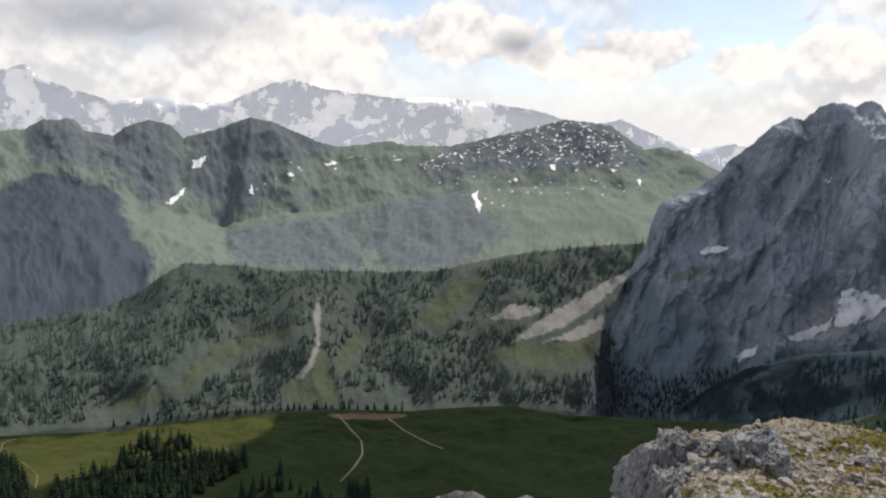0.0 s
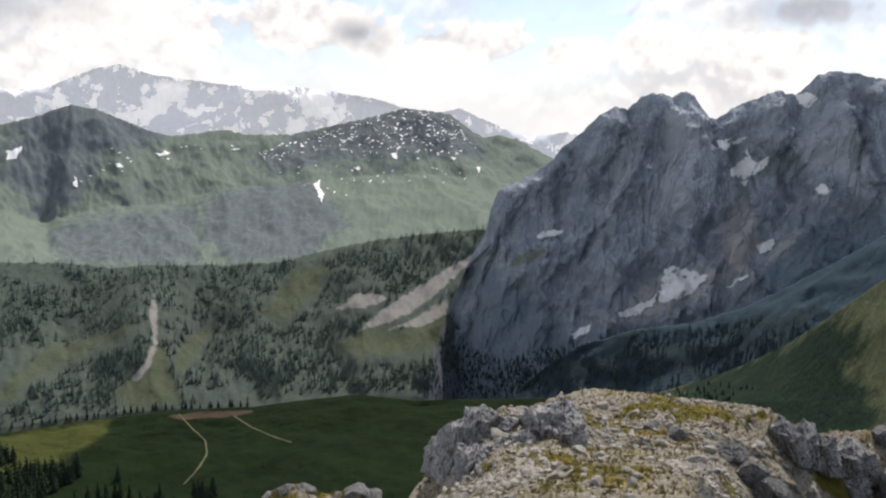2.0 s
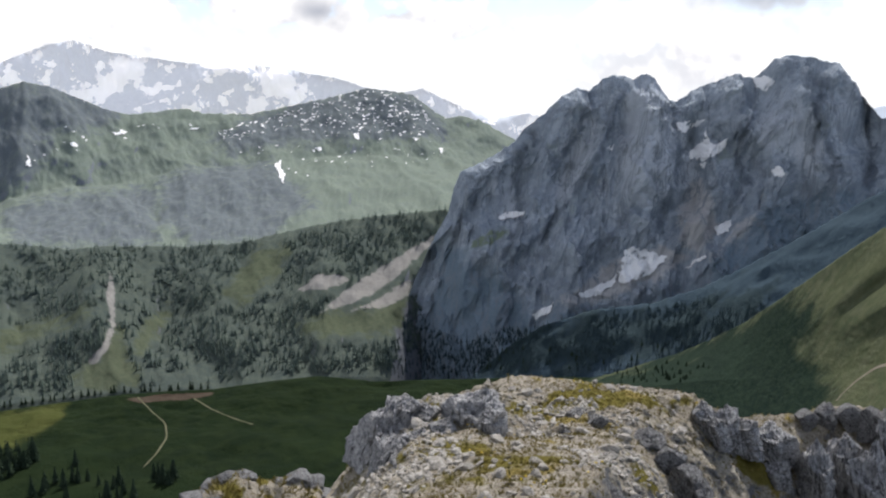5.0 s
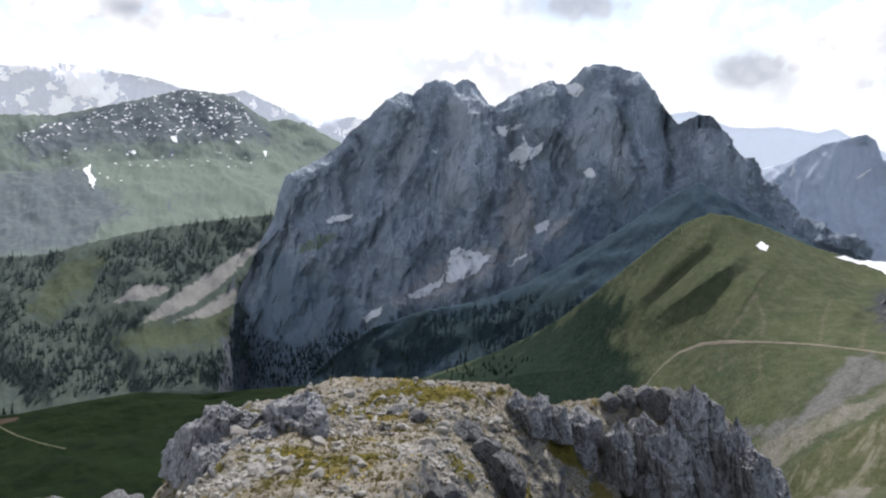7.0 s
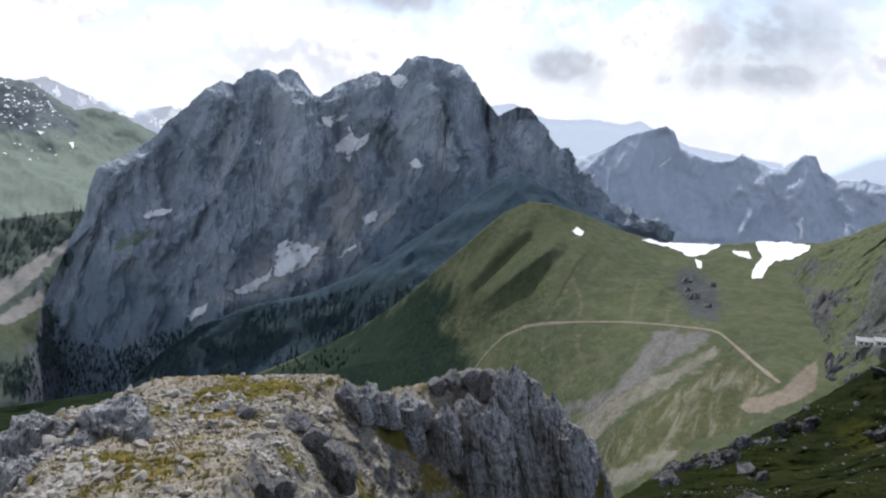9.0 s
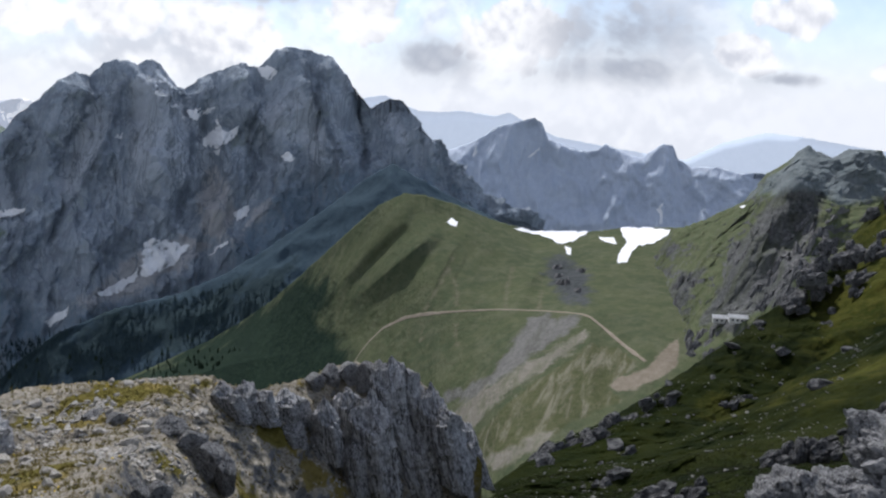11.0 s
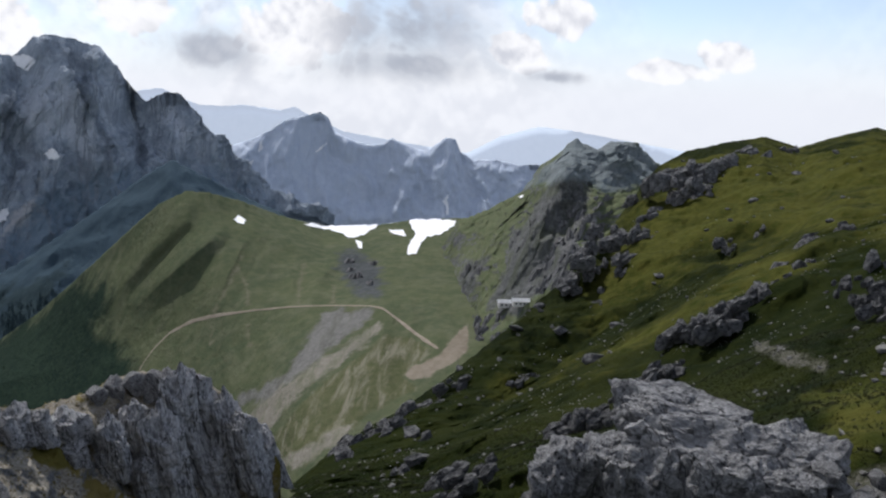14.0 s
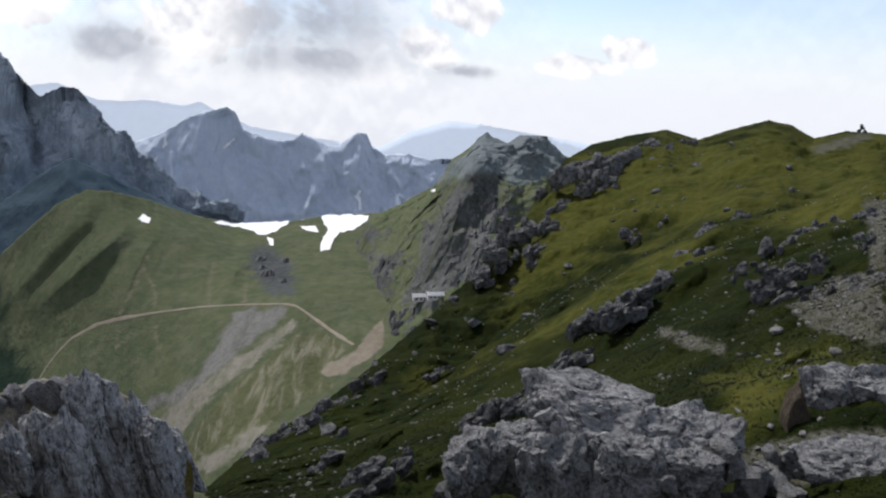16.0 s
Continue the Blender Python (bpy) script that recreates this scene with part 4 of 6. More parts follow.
HILL_SNOW = [
    [(47.15, -8.54), (47.46, -8.22), (47.94, -8.49), (47.86, -8.81), (47.47, -8.77)],
    [(51.93, -8.74), (53.86, -8.89), (55.46, -8.76), (57.14, -8.62), (56.99, -8.99), (56.08, -9.22), (55.08, -9.64), (54.27, -9.43), (52.86, -9.19)],
    [(55.49, -9.87), (55.98, -10.01), (56.00, -10.49), (55.75, -10.42)],
    [(59.36, -8.30), (62.61, -8.23), (62.56, -8.62), (61.68, -9.30), (60.69, -9.43), (60.12, -10.04), (59.95, -10.65), (59.27, -10.76), (59.32, -9.88), (59.69, -9.27), (59.46, -8.77)],
    [(57.80, -9.15), (58.88, -9.11), (59.10, -9.58), (58.29, -9.45)],
    [(57.46, -8.61), (58.09, -8.43), (58.02, -8.71)],
    [(66.86, -6.52), (67.31, -6.38), (67.17, -6.62)],
]
ALP_SNOW = [
    [(-17.01, -1.75), (-15.98, -1.46), (-16.49, -2.25), (-16.96, -2.24)],
    [(-18.71, -4.54), (-18.01, -3.99), (-17.44, -3.44), (-17.76, -4.11), (-18.50, -4.69)],
    [(-13.37, -4.08), (-13.20, -3.43), (-13.07, -4.09)],
    [(-10.83, -2.69), (-10.52, -2.61), (-10.26, -2.89), (-10.65, -2.92)],
    [(-8.32, -2.09), (-7.62, -1.90), (-7.31, -2.01), (-8.01, -2.24)],
    [(-3.59, -1.87), (-2.84, -1.71), (-2.92, -1.91)],
    [(7.42, -2.13), (7.81, -2.09), (7.82, -2.56), (7.50, -2.48)],
    [(13.37, -3.12), (13.63, -3.08), (13.57, -3.50)],
    [(4.66, -3.12), (5.17, -3.04), (5.29, -3.31)],
    [(11.46, -2.37), (11.99, -2.45), (11.77, -2.64)],
    [(2.02, -4.19), (2.34, -4.00), (2.70, -4.98), (2.54, -5.58), (2.30, -4.79)],
]
ALP_SPECKS = [
    [(-1.74, -2.03), (0.63, -1.17), (4.55, -0.08), (7.83, 0.89), (10.70, 0.61), (12.42, -0.26), (13.40, -1.78), (11.92, -2.37), (8.46, -2.01), (6.14, -2.41), (2.99, -1.64), (-0.95, -2.82)],
    [(-1.75, -3.21), (4.57, -2.42), (13.80, -2.35), (14.21, -3.69), (8.52, -4.74), (3.02, -5.18)],
    [(-12.20, -1.60), (-7.22, -1.62), (-3.31, -1.24), (-2.53, -2.03), (-8.80, -2.78), (-13.42, -4.27), (-13.77, -3.50)],
]
# grass slope painted dark for cloud shadow, with real wood along its foot
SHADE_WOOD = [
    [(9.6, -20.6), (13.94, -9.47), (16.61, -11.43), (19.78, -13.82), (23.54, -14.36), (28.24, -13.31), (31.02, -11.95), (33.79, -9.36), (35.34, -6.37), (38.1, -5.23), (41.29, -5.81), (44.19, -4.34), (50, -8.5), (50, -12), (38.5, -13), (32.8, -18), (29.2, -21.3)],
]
MASSIF_PALE = [
    [(25.65, 0.94), (28.28, 1.39), (29.61, -0.84), (30.28, -4.69), (29.74, -6.65), (26.71, -6.67), (25.67, -3.98)],
    [(22.3, -1.39), (24.16, -0.22), (24.49, -2.85), (22.95, -5.91), (21.47, -5.91)],
    [(34.46, -1.11), (36.78, 0.11), (38.41, -2.17), (38.08, -4.52), (35.28, -3.03)],
    [(42.28, -0.9), (43.43, -0.48), (44.7, -2.76), (43.6, -4.36)],
    [(16.84, -5.51), (18.63, -4.41), (18.92, -6.65), (17.46, -7.74)],
]
MASSIF_SCREE = [
    [(30.71, -4.69), (32.17, -6.23), (32.58, -8.19), (31.41, -9.78), (30.22, -9.4), (30.01, -7.43)],
    [(20.13, -14.59), (22.8, -13.19), (25.91, -10.55), (29.03, -9.4), (30.61, -9.98), (29.03, -11.56), (25.49, -13.26), (22.78, -14.14)],
    [(32.21, -10.17), (34.16, -7.38), (35.33, -5.77), (34.57, -7.76), (33.0, -9.77)],
]
MASSIF_GREEN = [
    [(15.27, -10.26), (16.71, -9.02), (17.96, -8.57), (18.48, -8.88), (17.03, -9.77)],
]
# clefts in the face, whose shade is painted as dark lines
MASSIF_CLEFTS = [
    [(25.65, 0.56), (24.67, -2.85), (22.75, -6.29), (20.47, -9.31)],
    [(23.81, 0.88), (23.03, -1.75), (21.13, -4.78)],
    [(29.15, 0.29), (29.73, -2.76), (29.42, -5.87), (28.25, -9.4)],
    [(34.06, -0.73), (33.31, -3.07), (34.13, -5.01)],
    [(40.28, 0.59), (41.14, -1.7), (41.34, -4.82)],
    [(19.4, -2.55), (18.79, -5.15), (19.23, -8.15), (18.06, -10.74)],
    [(38.29, 2.06), (37.97, -0.63), (39.65, -4.09)],
    [(26.71, -7.06), (25.15, -9.38), (23.6, -11.29)],
]
WOOD_SCREE = [
    [(4.91, -14.47), (6.70, -13.02), (8.28, -12.00), (10.22, -10.88), (11.56, -10.06), (13.19, -9.15), (12.90, -9.78), (11.59, -10.99), (10.26, -12.20), (8.90, -13.15), (7.12, -13.87)],
    [(7.13, -14.41), (8.71, -13.82), (9.88, -13.11), (11.51, -12.15), (11.23, -13.33), (9.91, -14.08)],
    [(3.48, -12.89), (4.68, -11.88), (6.28, -11.85), (7.09, -12.23), (5.50, -12.85)],
    [(-10.70, -16.73), (-9.68, -15.63), (-9.05, -14.50), (-9.17, -12.55), (-8.89, -10.81), (-8.68, -11.98), (-8.81, -14.51), (-9.28, -15.84), (-10.10, -16.84)],
]
WOOD_MEADOW = [
    [(-11.90, -17.43), (-10.30, -16.56), (-9.06, -14.69), (-8.26, -14.72), (-8.10, -16.47), (-7.33, -18.49), (-10.74, -18.33)],
    [(-18.95, -16.88), (-17.97, -15.67), (-16.83, -15.20), (-15.28, -14.18), (-13.35, -13.91), (-10.21, -13.10), (-10.22, -13.68), (-12.59, -14.34), (-15.32, -15.31), (-16.86, -15.95), (-18.03, -16.96)],
    [(-22.93, -17.18), (-21.31, -16.82), (-19.68, -16.81), (-19.91, -17.70), (-22.43, -17.67)],
    [(3.09, -15.24), (5.52, -14.42), (8.72, -14.32), (11.08, -13.64), (10.74, -15.58), (7.96, -16.09), (4.73, -15.99)],
    [(-1.79, -12.71), (0.64, -9.94), (3.05, -9.93), (1.86, -11.92), (-0.57, -13.69)],
    [(-7.88, -15.70), (-6.65, -14.19), (-5.03, -13.45), (-5.86, -14.99), (-7.49, -16.49)],
]
# cliffs, but the second outline is a slope in shadow, painted darker
ALP_CLIFF = [
    [(-5.32, -4.97), (-3.34, -4.39), (-0.96, -4.20), (1.82, -4.00), (3.42, -5.57), (4.62, -7.14), (2.64, -7.95), (2.25, -9.34), (-3.38, -9.53), (-5.75, -7.92)],
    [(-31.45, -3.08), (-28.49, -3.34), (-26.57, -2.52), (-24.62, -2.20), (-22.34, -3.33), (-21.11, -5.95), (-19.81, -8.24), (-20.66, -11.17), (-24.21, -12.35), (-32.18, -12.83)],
    [(-27.04, -0.07), (-25.86, 1.15), (-24.09, 1.17), (-23.48, 0.47), (-21.12, 0.66), (-19.54, 1.21), (-17.48, -0.07), (-17.02, -1.94), (-18.55, -4.17), (-20.00, -4.87), (-21.95, -2.25), (-26.52, -1.82)],
]
ALP_CLIFF += [
    [(-1.94, -2.42), (0.63, -0.78), (4.54, 0.12), (8.40, 1.27), (11.45, 0.88), (12.60, -0.07), (14.17, -2.35), (8.47, -2.40), (3.00, -2.81), (-0.95, -3.60)],
    [(-16.21, 0.30), (-13.23, 1.44), (-11.00, 1.07), (-7.59, -0.65), (-8.78, -1.81), (-11.84, -1.99), (-12.27, -3.91), (-14.95, -5.39), (-17.44, -3.44)],
    [(-14.99, -6.54), (-11.95, -5.93), (-5.72, -5.63), (-5.77, -9.11), (-8.94, -9.35), (-14.32, -8.87)],
]
DRY_GRASS = [
    [(49.26, -23.74), (51.72, -21.17), (55.78, -18.10), (57.78, -16.47), (59.83, -16.64), (61.11, -17.66), (59.14, -19.32), (60.00, -20.04), (56.76, -21.92), (54.31, -23.88), (51.40, -25.41)],
]
# outline of the cloud shadow painted on the hillside
CLOUD_SHADE = [
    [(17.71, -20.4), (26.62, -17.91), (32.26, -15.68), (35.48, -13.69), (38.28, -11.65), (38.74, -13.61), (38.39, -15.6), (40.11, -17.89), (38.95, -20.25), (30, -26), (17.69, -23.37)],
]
# ridge top coloured bluish for haze
HAZY_PEAK = [
    [(67.87, -5.73), (69.57, -3.34), (70.55, -1.79), (73.08, -1.87), (75.60, -2.68), (76.95, -4.25), (74.44, -5.33), (72.70, -5.93), (70.45, -5.20)],
]
HILL_ROCK = [
    [(54.2, -10.78), (55.29, -10.38), (56.73, -11.32), (57.7, -12.92), (57.25, -13.98), (55.93, -13.67), (54.71, -12.45)],
]
RIDGE_ROCK = [
    [(70.06, -4.88), (71.94, -5.49), (71.63, -8.36), (70.89, -10.71), (69.15, -12.78), (67.35, -14.67), (65.35, -14.25), (65.64, -12.67), (67.2, -9.83), (67.81, -7.47)],
    [(66.74, -8.7), (67.7, -8.64), (67.41, -10.01), (66.65, -10.26)],
    [(63.58, -11.24), (64.94, -10.96), (64.09, -13.17), (61.97, -14.67), (61.73, -13.9)],
    [(60.79, -11.39), (62.76, -10.89), (62.03, -12.12), (61.02, -11.97)],
]
RIDGE_CRAGS = [
    [(61.83, -14.41), (62.67, -12.87), (63.76, -11.03), (64.75, -11.09), (64.51, -12.36), (63.14, -14.09)],
    [(68.73, -12.43), (69.29, -9.69), (70.58, -6.91), (72.18, -6.23), (72.47, -7.54), (71.22, -10.30), (69.55, -13.13)],
    [(63.67, -17.40), (64.04, -15.36), (65.73, -14.34), (66.98, -15.30), (65.79, -16.90)],
    [(67.73, -12.91), (68.47, -10.90), (70.04, -9.65), (70.88, -10.42), (70.13, -12.03), (68.57, -13.67)],
    [(65.86, -10.12), (66.96, -9.07), (67.75, -9.41), (66.87, -10.64)],
]
ROAD = [
    [(40.68, -18.40), (41.00, -17.85), (41.75, -16.93), (42.74, -16.00), (44.32, -15.26), (45.91, -14.97), (48.32, -14.71), (51.16, -14.49), (54.01, -14.43), (56.88, -14.46), (57.62, -14.62), (58.54, -15.25), (59.81, -16.17), (61.07, -16.96), (61.79, -17.38)],
]
YARD = [
    [(59.33, -19.08), (60.12, -18.34), (61.73, -17.81), (63.25, -15.96), (63.82, -15.34), (63.83, -17.47), (62.38, -18.43), (61.19, -19.20), (59.76, -19.40)],
]
HILL_TRACKS = [
    [(45.79, -14.62), (46.51, -13.34), (47.37, -11.77), (47.61, -10.98)],
    [(48.12, -14.32), (47.99, -13.14), (47.74, -12.35)],
    [(51.57, -14.40), (51.65, -12.90), (51.99, -11.63)],
    [(45.52, -16.83), (45.72, -15.67)],
    [(48.15, -17.05), (48.01, -15.69)],
    [(54.01, -14.23), (54.06, -13.05)],
]
HILL_SCREE = [
    [(53.41, -14.72), (57.09, -14.61), (56.70, -15.33), (54.10, -17.18), (51.67, -19.17), (49.22, -20.52), (47.57, -21.08), (47.16, -20.31), (49.21, -19.95), (51.24, -18.40), (52.43, -16.43)],
]
HILL_GRAVEL = [
    [(47.58, -21.84), (50.03, -20.10), (52.48, -18.54), (55.73, -16.82), (57.33, -15.58), (57.75, -15.96), (54.15, -18.81), (51.29, -20.79), (49.25, -22.80), (48.21, -22.60)],
    [(49.29, -25.22), (51.79, -24.11), (54.28, -22.95), (55.93, -22.33), (54.31, -23.88), (51.81, -25.22)],
]
MEADOW_PATHS = [
    [(-7.63, -19.27), (-6.75, -20.33), (-5.95, -21.11), (-5.88, -22.04), (-6.60, -22.94), (-7.64, -23.81)],
    [(-3.96, -19.73), (-2.65, -20.63), (-1.00, -21.40), (0.12, -21.81)],
    [(-28.44, -20.13), (-27.92, -20.63), (-27.53, -21.11), (-27.70, -21.61), (-27.79, -21.93)],
    [(-29.61, -19.32), (-29.44, -18.84), (-28.60, -18.68)],
]
# part of the meadow in sun, painted yellower and brighter
SUNLIT = [
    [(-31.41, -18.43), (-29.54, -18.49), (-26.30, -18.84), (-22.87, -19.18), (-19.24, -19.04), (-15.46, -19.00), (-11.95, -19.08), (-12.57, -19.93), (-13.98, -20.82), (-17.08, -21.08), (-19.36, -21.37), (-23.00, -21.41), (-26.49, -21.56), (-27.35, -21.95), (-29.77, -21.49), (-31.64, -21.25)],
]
BARE = [
    [(-8.56, -19.27), (-5.92, -19.26), (-2.64, -19.49), (-3.47, -19.74), (-7.56, -19.62)],
]
FOREST = [
    [(-26.68, -21.93), (-23.72, -21.48), (-21.70, -20.54), (-21.12, -19.83), (-19.63, -19.43), (-18.55, -20.13), (-17.46, -20.97), (-14.40, -21.52), (-14.04, -22.28), (-16.42, -23.30), (-18.39, -24.48), (-26.60, -23.22)],
    [(-31.45, -18.98), (-29.64, -19.82), (-28.41, -20.61), (-28.09, -22.94), (-31.71, -22.21)],
    [(-14.79, -23.28), (-12.85, -23.82), (-10.47, -24.07), (-8.03, -24.98), (-8.12, -26.17), (-14.93, -24.91)],
    [(-7.08, -24.43), (-5.50, -24.65), (-5.54, -25.24), (-7.12, -25.01)],
]
FOREST += [
    [(14.61, -17.70), (19.32, -17.62), (22.54, -16.71), (26.60, -16.12), (30.71, -16.43), (26.64, -18.26), (20.53, -18.53), (15.37, -18.64)],
    [(10.82, -17.94), (12.70, -17.70), (14.42, -17.61), (14.59, -18.75), (12.30, -18.90)],
    [(26.23, -18.27), (28.28, -17.66), (30.74, -17.09), (32.80, -17.33), (30.78, -18.49), (26.66, -18.88)],
    [(11.21, -18.41), (12.38, -17.77), (14.70, -17.42), (18.47, -16.92), (20.29, -16.74), (18.53, -18.39), (15.91, -18.93), (11.62, -18.88)],
]
TREE_LINES = [
    [(-22.84, -18.69), (-19.22, -18.61), (-15.45, -18.67), (-12.34, -18.68), (-9.15, -18.71), (-5.92, -18.92), (-2.64, -19.07)],
]
RIDGE_PATH = [
    [(60.44, -12.24), (61.16, -12.63), (61.73, -13.13), (62.06, -13.68), (61.75, -14.59), (62.89, -14.86), (63.02, -15.76), (64.13, -15.94)],
]
LONE_TREE = (-11.80, -22.93)
WOODED = [(-32.13, -12.17), (-29.05, -11.57), (-25.82, -11.37), (-23.11, -11.06), (-20.97, -10.30), (-19.13, -9.10), (-17.65, -8.42), (-14.32, -8.72), (-8.15, -9.22), (-0.16, -9.31), (5.83, -8.08), (13.96, -7.34), (15.56, -9.97), (16.02, -12.23), (15.74, -14.53), (14.73, -18.06), (8.82, -18.58), (-2.64, -18.76), (-15.44, -18.37), (-22.83, -18.44), (-32.56, -17.62)]
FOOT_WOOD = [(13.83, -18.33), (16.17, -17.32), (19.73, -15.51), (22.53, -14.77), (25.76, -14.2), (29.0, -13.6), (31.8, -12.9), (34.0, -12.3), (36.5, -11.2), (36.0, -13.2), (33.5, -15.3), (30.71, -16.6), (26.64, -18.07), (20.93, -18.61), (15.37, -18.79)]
ROCK_FOOT = [
    [(9.13, -19.09), (10.54, -15.14), (12.04, -14.10), (13.50, -16.06), (15.79, -16.54), (18.54, -15.48), (20.13, -15.90), (17.73, -18.14), (15.75, -19.37)],
]
# bands of the slope whose sunlight is painted as lighter grass
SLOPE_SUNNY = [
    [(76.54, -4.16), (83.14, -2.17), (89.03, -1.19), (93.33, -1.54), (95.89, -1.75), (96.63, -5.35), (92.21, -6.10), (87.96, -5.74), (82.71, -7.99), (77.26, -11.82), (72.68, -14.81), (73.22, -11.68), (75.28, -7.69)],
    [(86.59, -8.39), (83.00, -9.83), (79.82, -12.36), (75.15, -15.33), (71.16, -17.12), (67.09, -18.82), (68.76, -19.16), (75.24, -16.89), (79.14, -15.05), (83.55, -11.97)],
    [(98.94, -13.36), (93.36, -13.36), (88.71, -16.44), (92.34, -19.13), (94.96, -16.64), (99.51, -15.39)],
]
SLOPE_STONY = [
    [(84.41, -14.45), (85.79, -14.45), (89.26, -14.90), (89.29, -15.44), (86.86, -15.21), (84.72, -14.90)],
    [(97.81, -9.12), (95.09, -9.84), (92.74, -11.89), (93.79, -12.67), (96.72, -13.12), (98.88, -13.04)],
    [(95.63, -5.11), (96.85, -5.16), (97.81, -9.12), (96.77, -9.27), (96.45, -7.35)],
    [(100.79, -19.15), (96.41, -21.15), (91.69, -20.51), (96.37, -18.28), (99.98, -17.47)],
    [(92.17, -2.36), (93.40, -1.88), (94.88, -1.33), (95.24, -1.58), (93.80, -2.26), (92.40, -2.69)],
]
def zone(ob, name, outlines, soft):
    """Where a kind of ground or a patch of painted sun, shade or haze covers the land: one inside the outlines, fading
    over soft degrees.
    """
    mesh = ob.data
    co = np.empty(len(mesh.vertices) * 3)
    mesh.vertices.foreach_get("co", co)
    co = co.reshape(-1, 3)
    b = np.degrees(np.arctan2(co[:, 0], co[:, 1]))
    r = np.degrees(np.arctan2(co[:, 2] - EYE.z, np.hypot(co[:, 0], co[:, 1])))
    value = np.zeros(len(co))
    for outline in outlines:
        inside = np.zeros(len(co), dtype=bool)
        near = np.full(len(co), 1e9)
        for (x0, y0), (x1, y1) in zip(outline, outline[1:] + outline[:1]):
            if y0 != y1:
                inside ^= ((y0 > r) != (y1 > r)) & (b < x0 + (r - y0) * (x1 - x0) / (y1 - y0))
            dx, dy = x1 - x0, y1 - y0
            s = np.clip(((b - x0) * dx + (r - y0) * dy) / (dx * dx + dy * dy + 1e-9), 0, 1)
            near = np.minimum(near, np.hypot(b - x0 - s * dx, r - y0 - s * dy))
        value = np.maximum(value, np.clip(0.5 + np.where(inside, near, -near) / soft * 0.5, 0, 1))
    mesh.attributes.new(name, "FLOAT", "POINT").data.foreach_set("value", value)


def along(line, half):
    """A narrow outline round a line."""
    return [(b + half, r) for b, r in line] + [(b - half, r) for b, r in reversed(line)]


M_SNOW = material("old_snow", ((0.74, 0.75, 0.77), (0.84, 0.85, 0.86), (0.92, 0.92, 0.92)), 0.05, rough=0.7, bump=0.3)
M_TRACK = material("dusty_track", ((0.19, 0.16, 0.125), (0.24, 0.21, 0.165), (0.30, 0.265, 0.215)), 0.15, bump=0.4, depth=0.3)
M_PATH = material("worn_earth_path", ((0.10, 0.10, 0.062), (0.125, 0.123, 0.078), (0.16, 0.155, 0.10)), 0.1, bump=0.3, depth=0.3)

zone(alps, "cliffs", ALP_CLIFF[:1] + ALP_CLIFF[2:], 1.5)
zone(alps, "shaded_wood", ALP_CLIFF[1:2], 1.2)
zone(massif, "pale_wall", MASSIF_PALE, 1.6)
zone(massif, "cleft", [along(line, 0.22) for line in MASSIF_CLEFTS], 0.8)
zone(massif, "scree", MASSIF_SCREE, 0.9)
zone(massif, "turf", MASSIF_GREEN, 0.6)
# darker colour: cloud shadow on the upper slope, forest at the foot
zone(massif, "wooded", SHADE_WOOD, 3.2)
zone(woods, "clearing", WOOD_MEADOW, 1.3)
zone(woods, "scree", WOOD_SCREE, 0.3)
zone(meadow, "mown", SUNLIT, 0.9)
zone(meadow, "bare", BARE, 0.15)
zone(hill, "dry_grass", DRY_GRASS, 0.5)
zone(hill, "scrub", CLOUD_SHADE, 2.2)
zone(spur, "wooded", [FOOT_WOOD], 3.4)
zone(hill, "scree", HILL_SCREE, 0.8)
zone(hill, "gravel", HILL_GRAVEL, 0.7)
zone(hill, "rock", HILL_ROCK, 1.3)
zone(hill, "yard", YARD, 0.35)
zone(hill, "streaks", [along(line, 0.10) for line in HILL_TRACKS], 0.55)
zone(ridge, "blue_peak", HAZY_PEAK, 1.2)
zone(ridge, "rock", RIDGE_ROCK, 0.9)
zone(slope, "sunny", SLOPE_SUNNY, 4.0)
zone(slope, "stony", SLOPE_STONY, 0.7)

for i, outline in enumerate(MASSIF_SNOW):
    blanket("snowfield", outline, ["mountain_massif", "mountain_spur"], M_SNOW, 3.0, 2, "patch of old snow lying on the grey rock face", "snow")
for outline in SPIRE_SNOW:
    blanket("snowfield", outline, ["mountain_range_spires"], M_SNOW, 4.0, 3, "thin patch of old snow in a rock gully", "snow")
for outline in HILL_SNOW:
    blanket("snowfield", outline, ["hill", "mountain_ridge"], M_SNOW, 0.5, 3, "bright white snowfield on the grassy saddle", "snow", ragged=0.06)
for outline in ALP_SNOW:
    blanket("snowfield", outline, ["mountain_alp"], M_SNOW, 3.0, 4, "small snow patch on a distant mountainside", "snow")


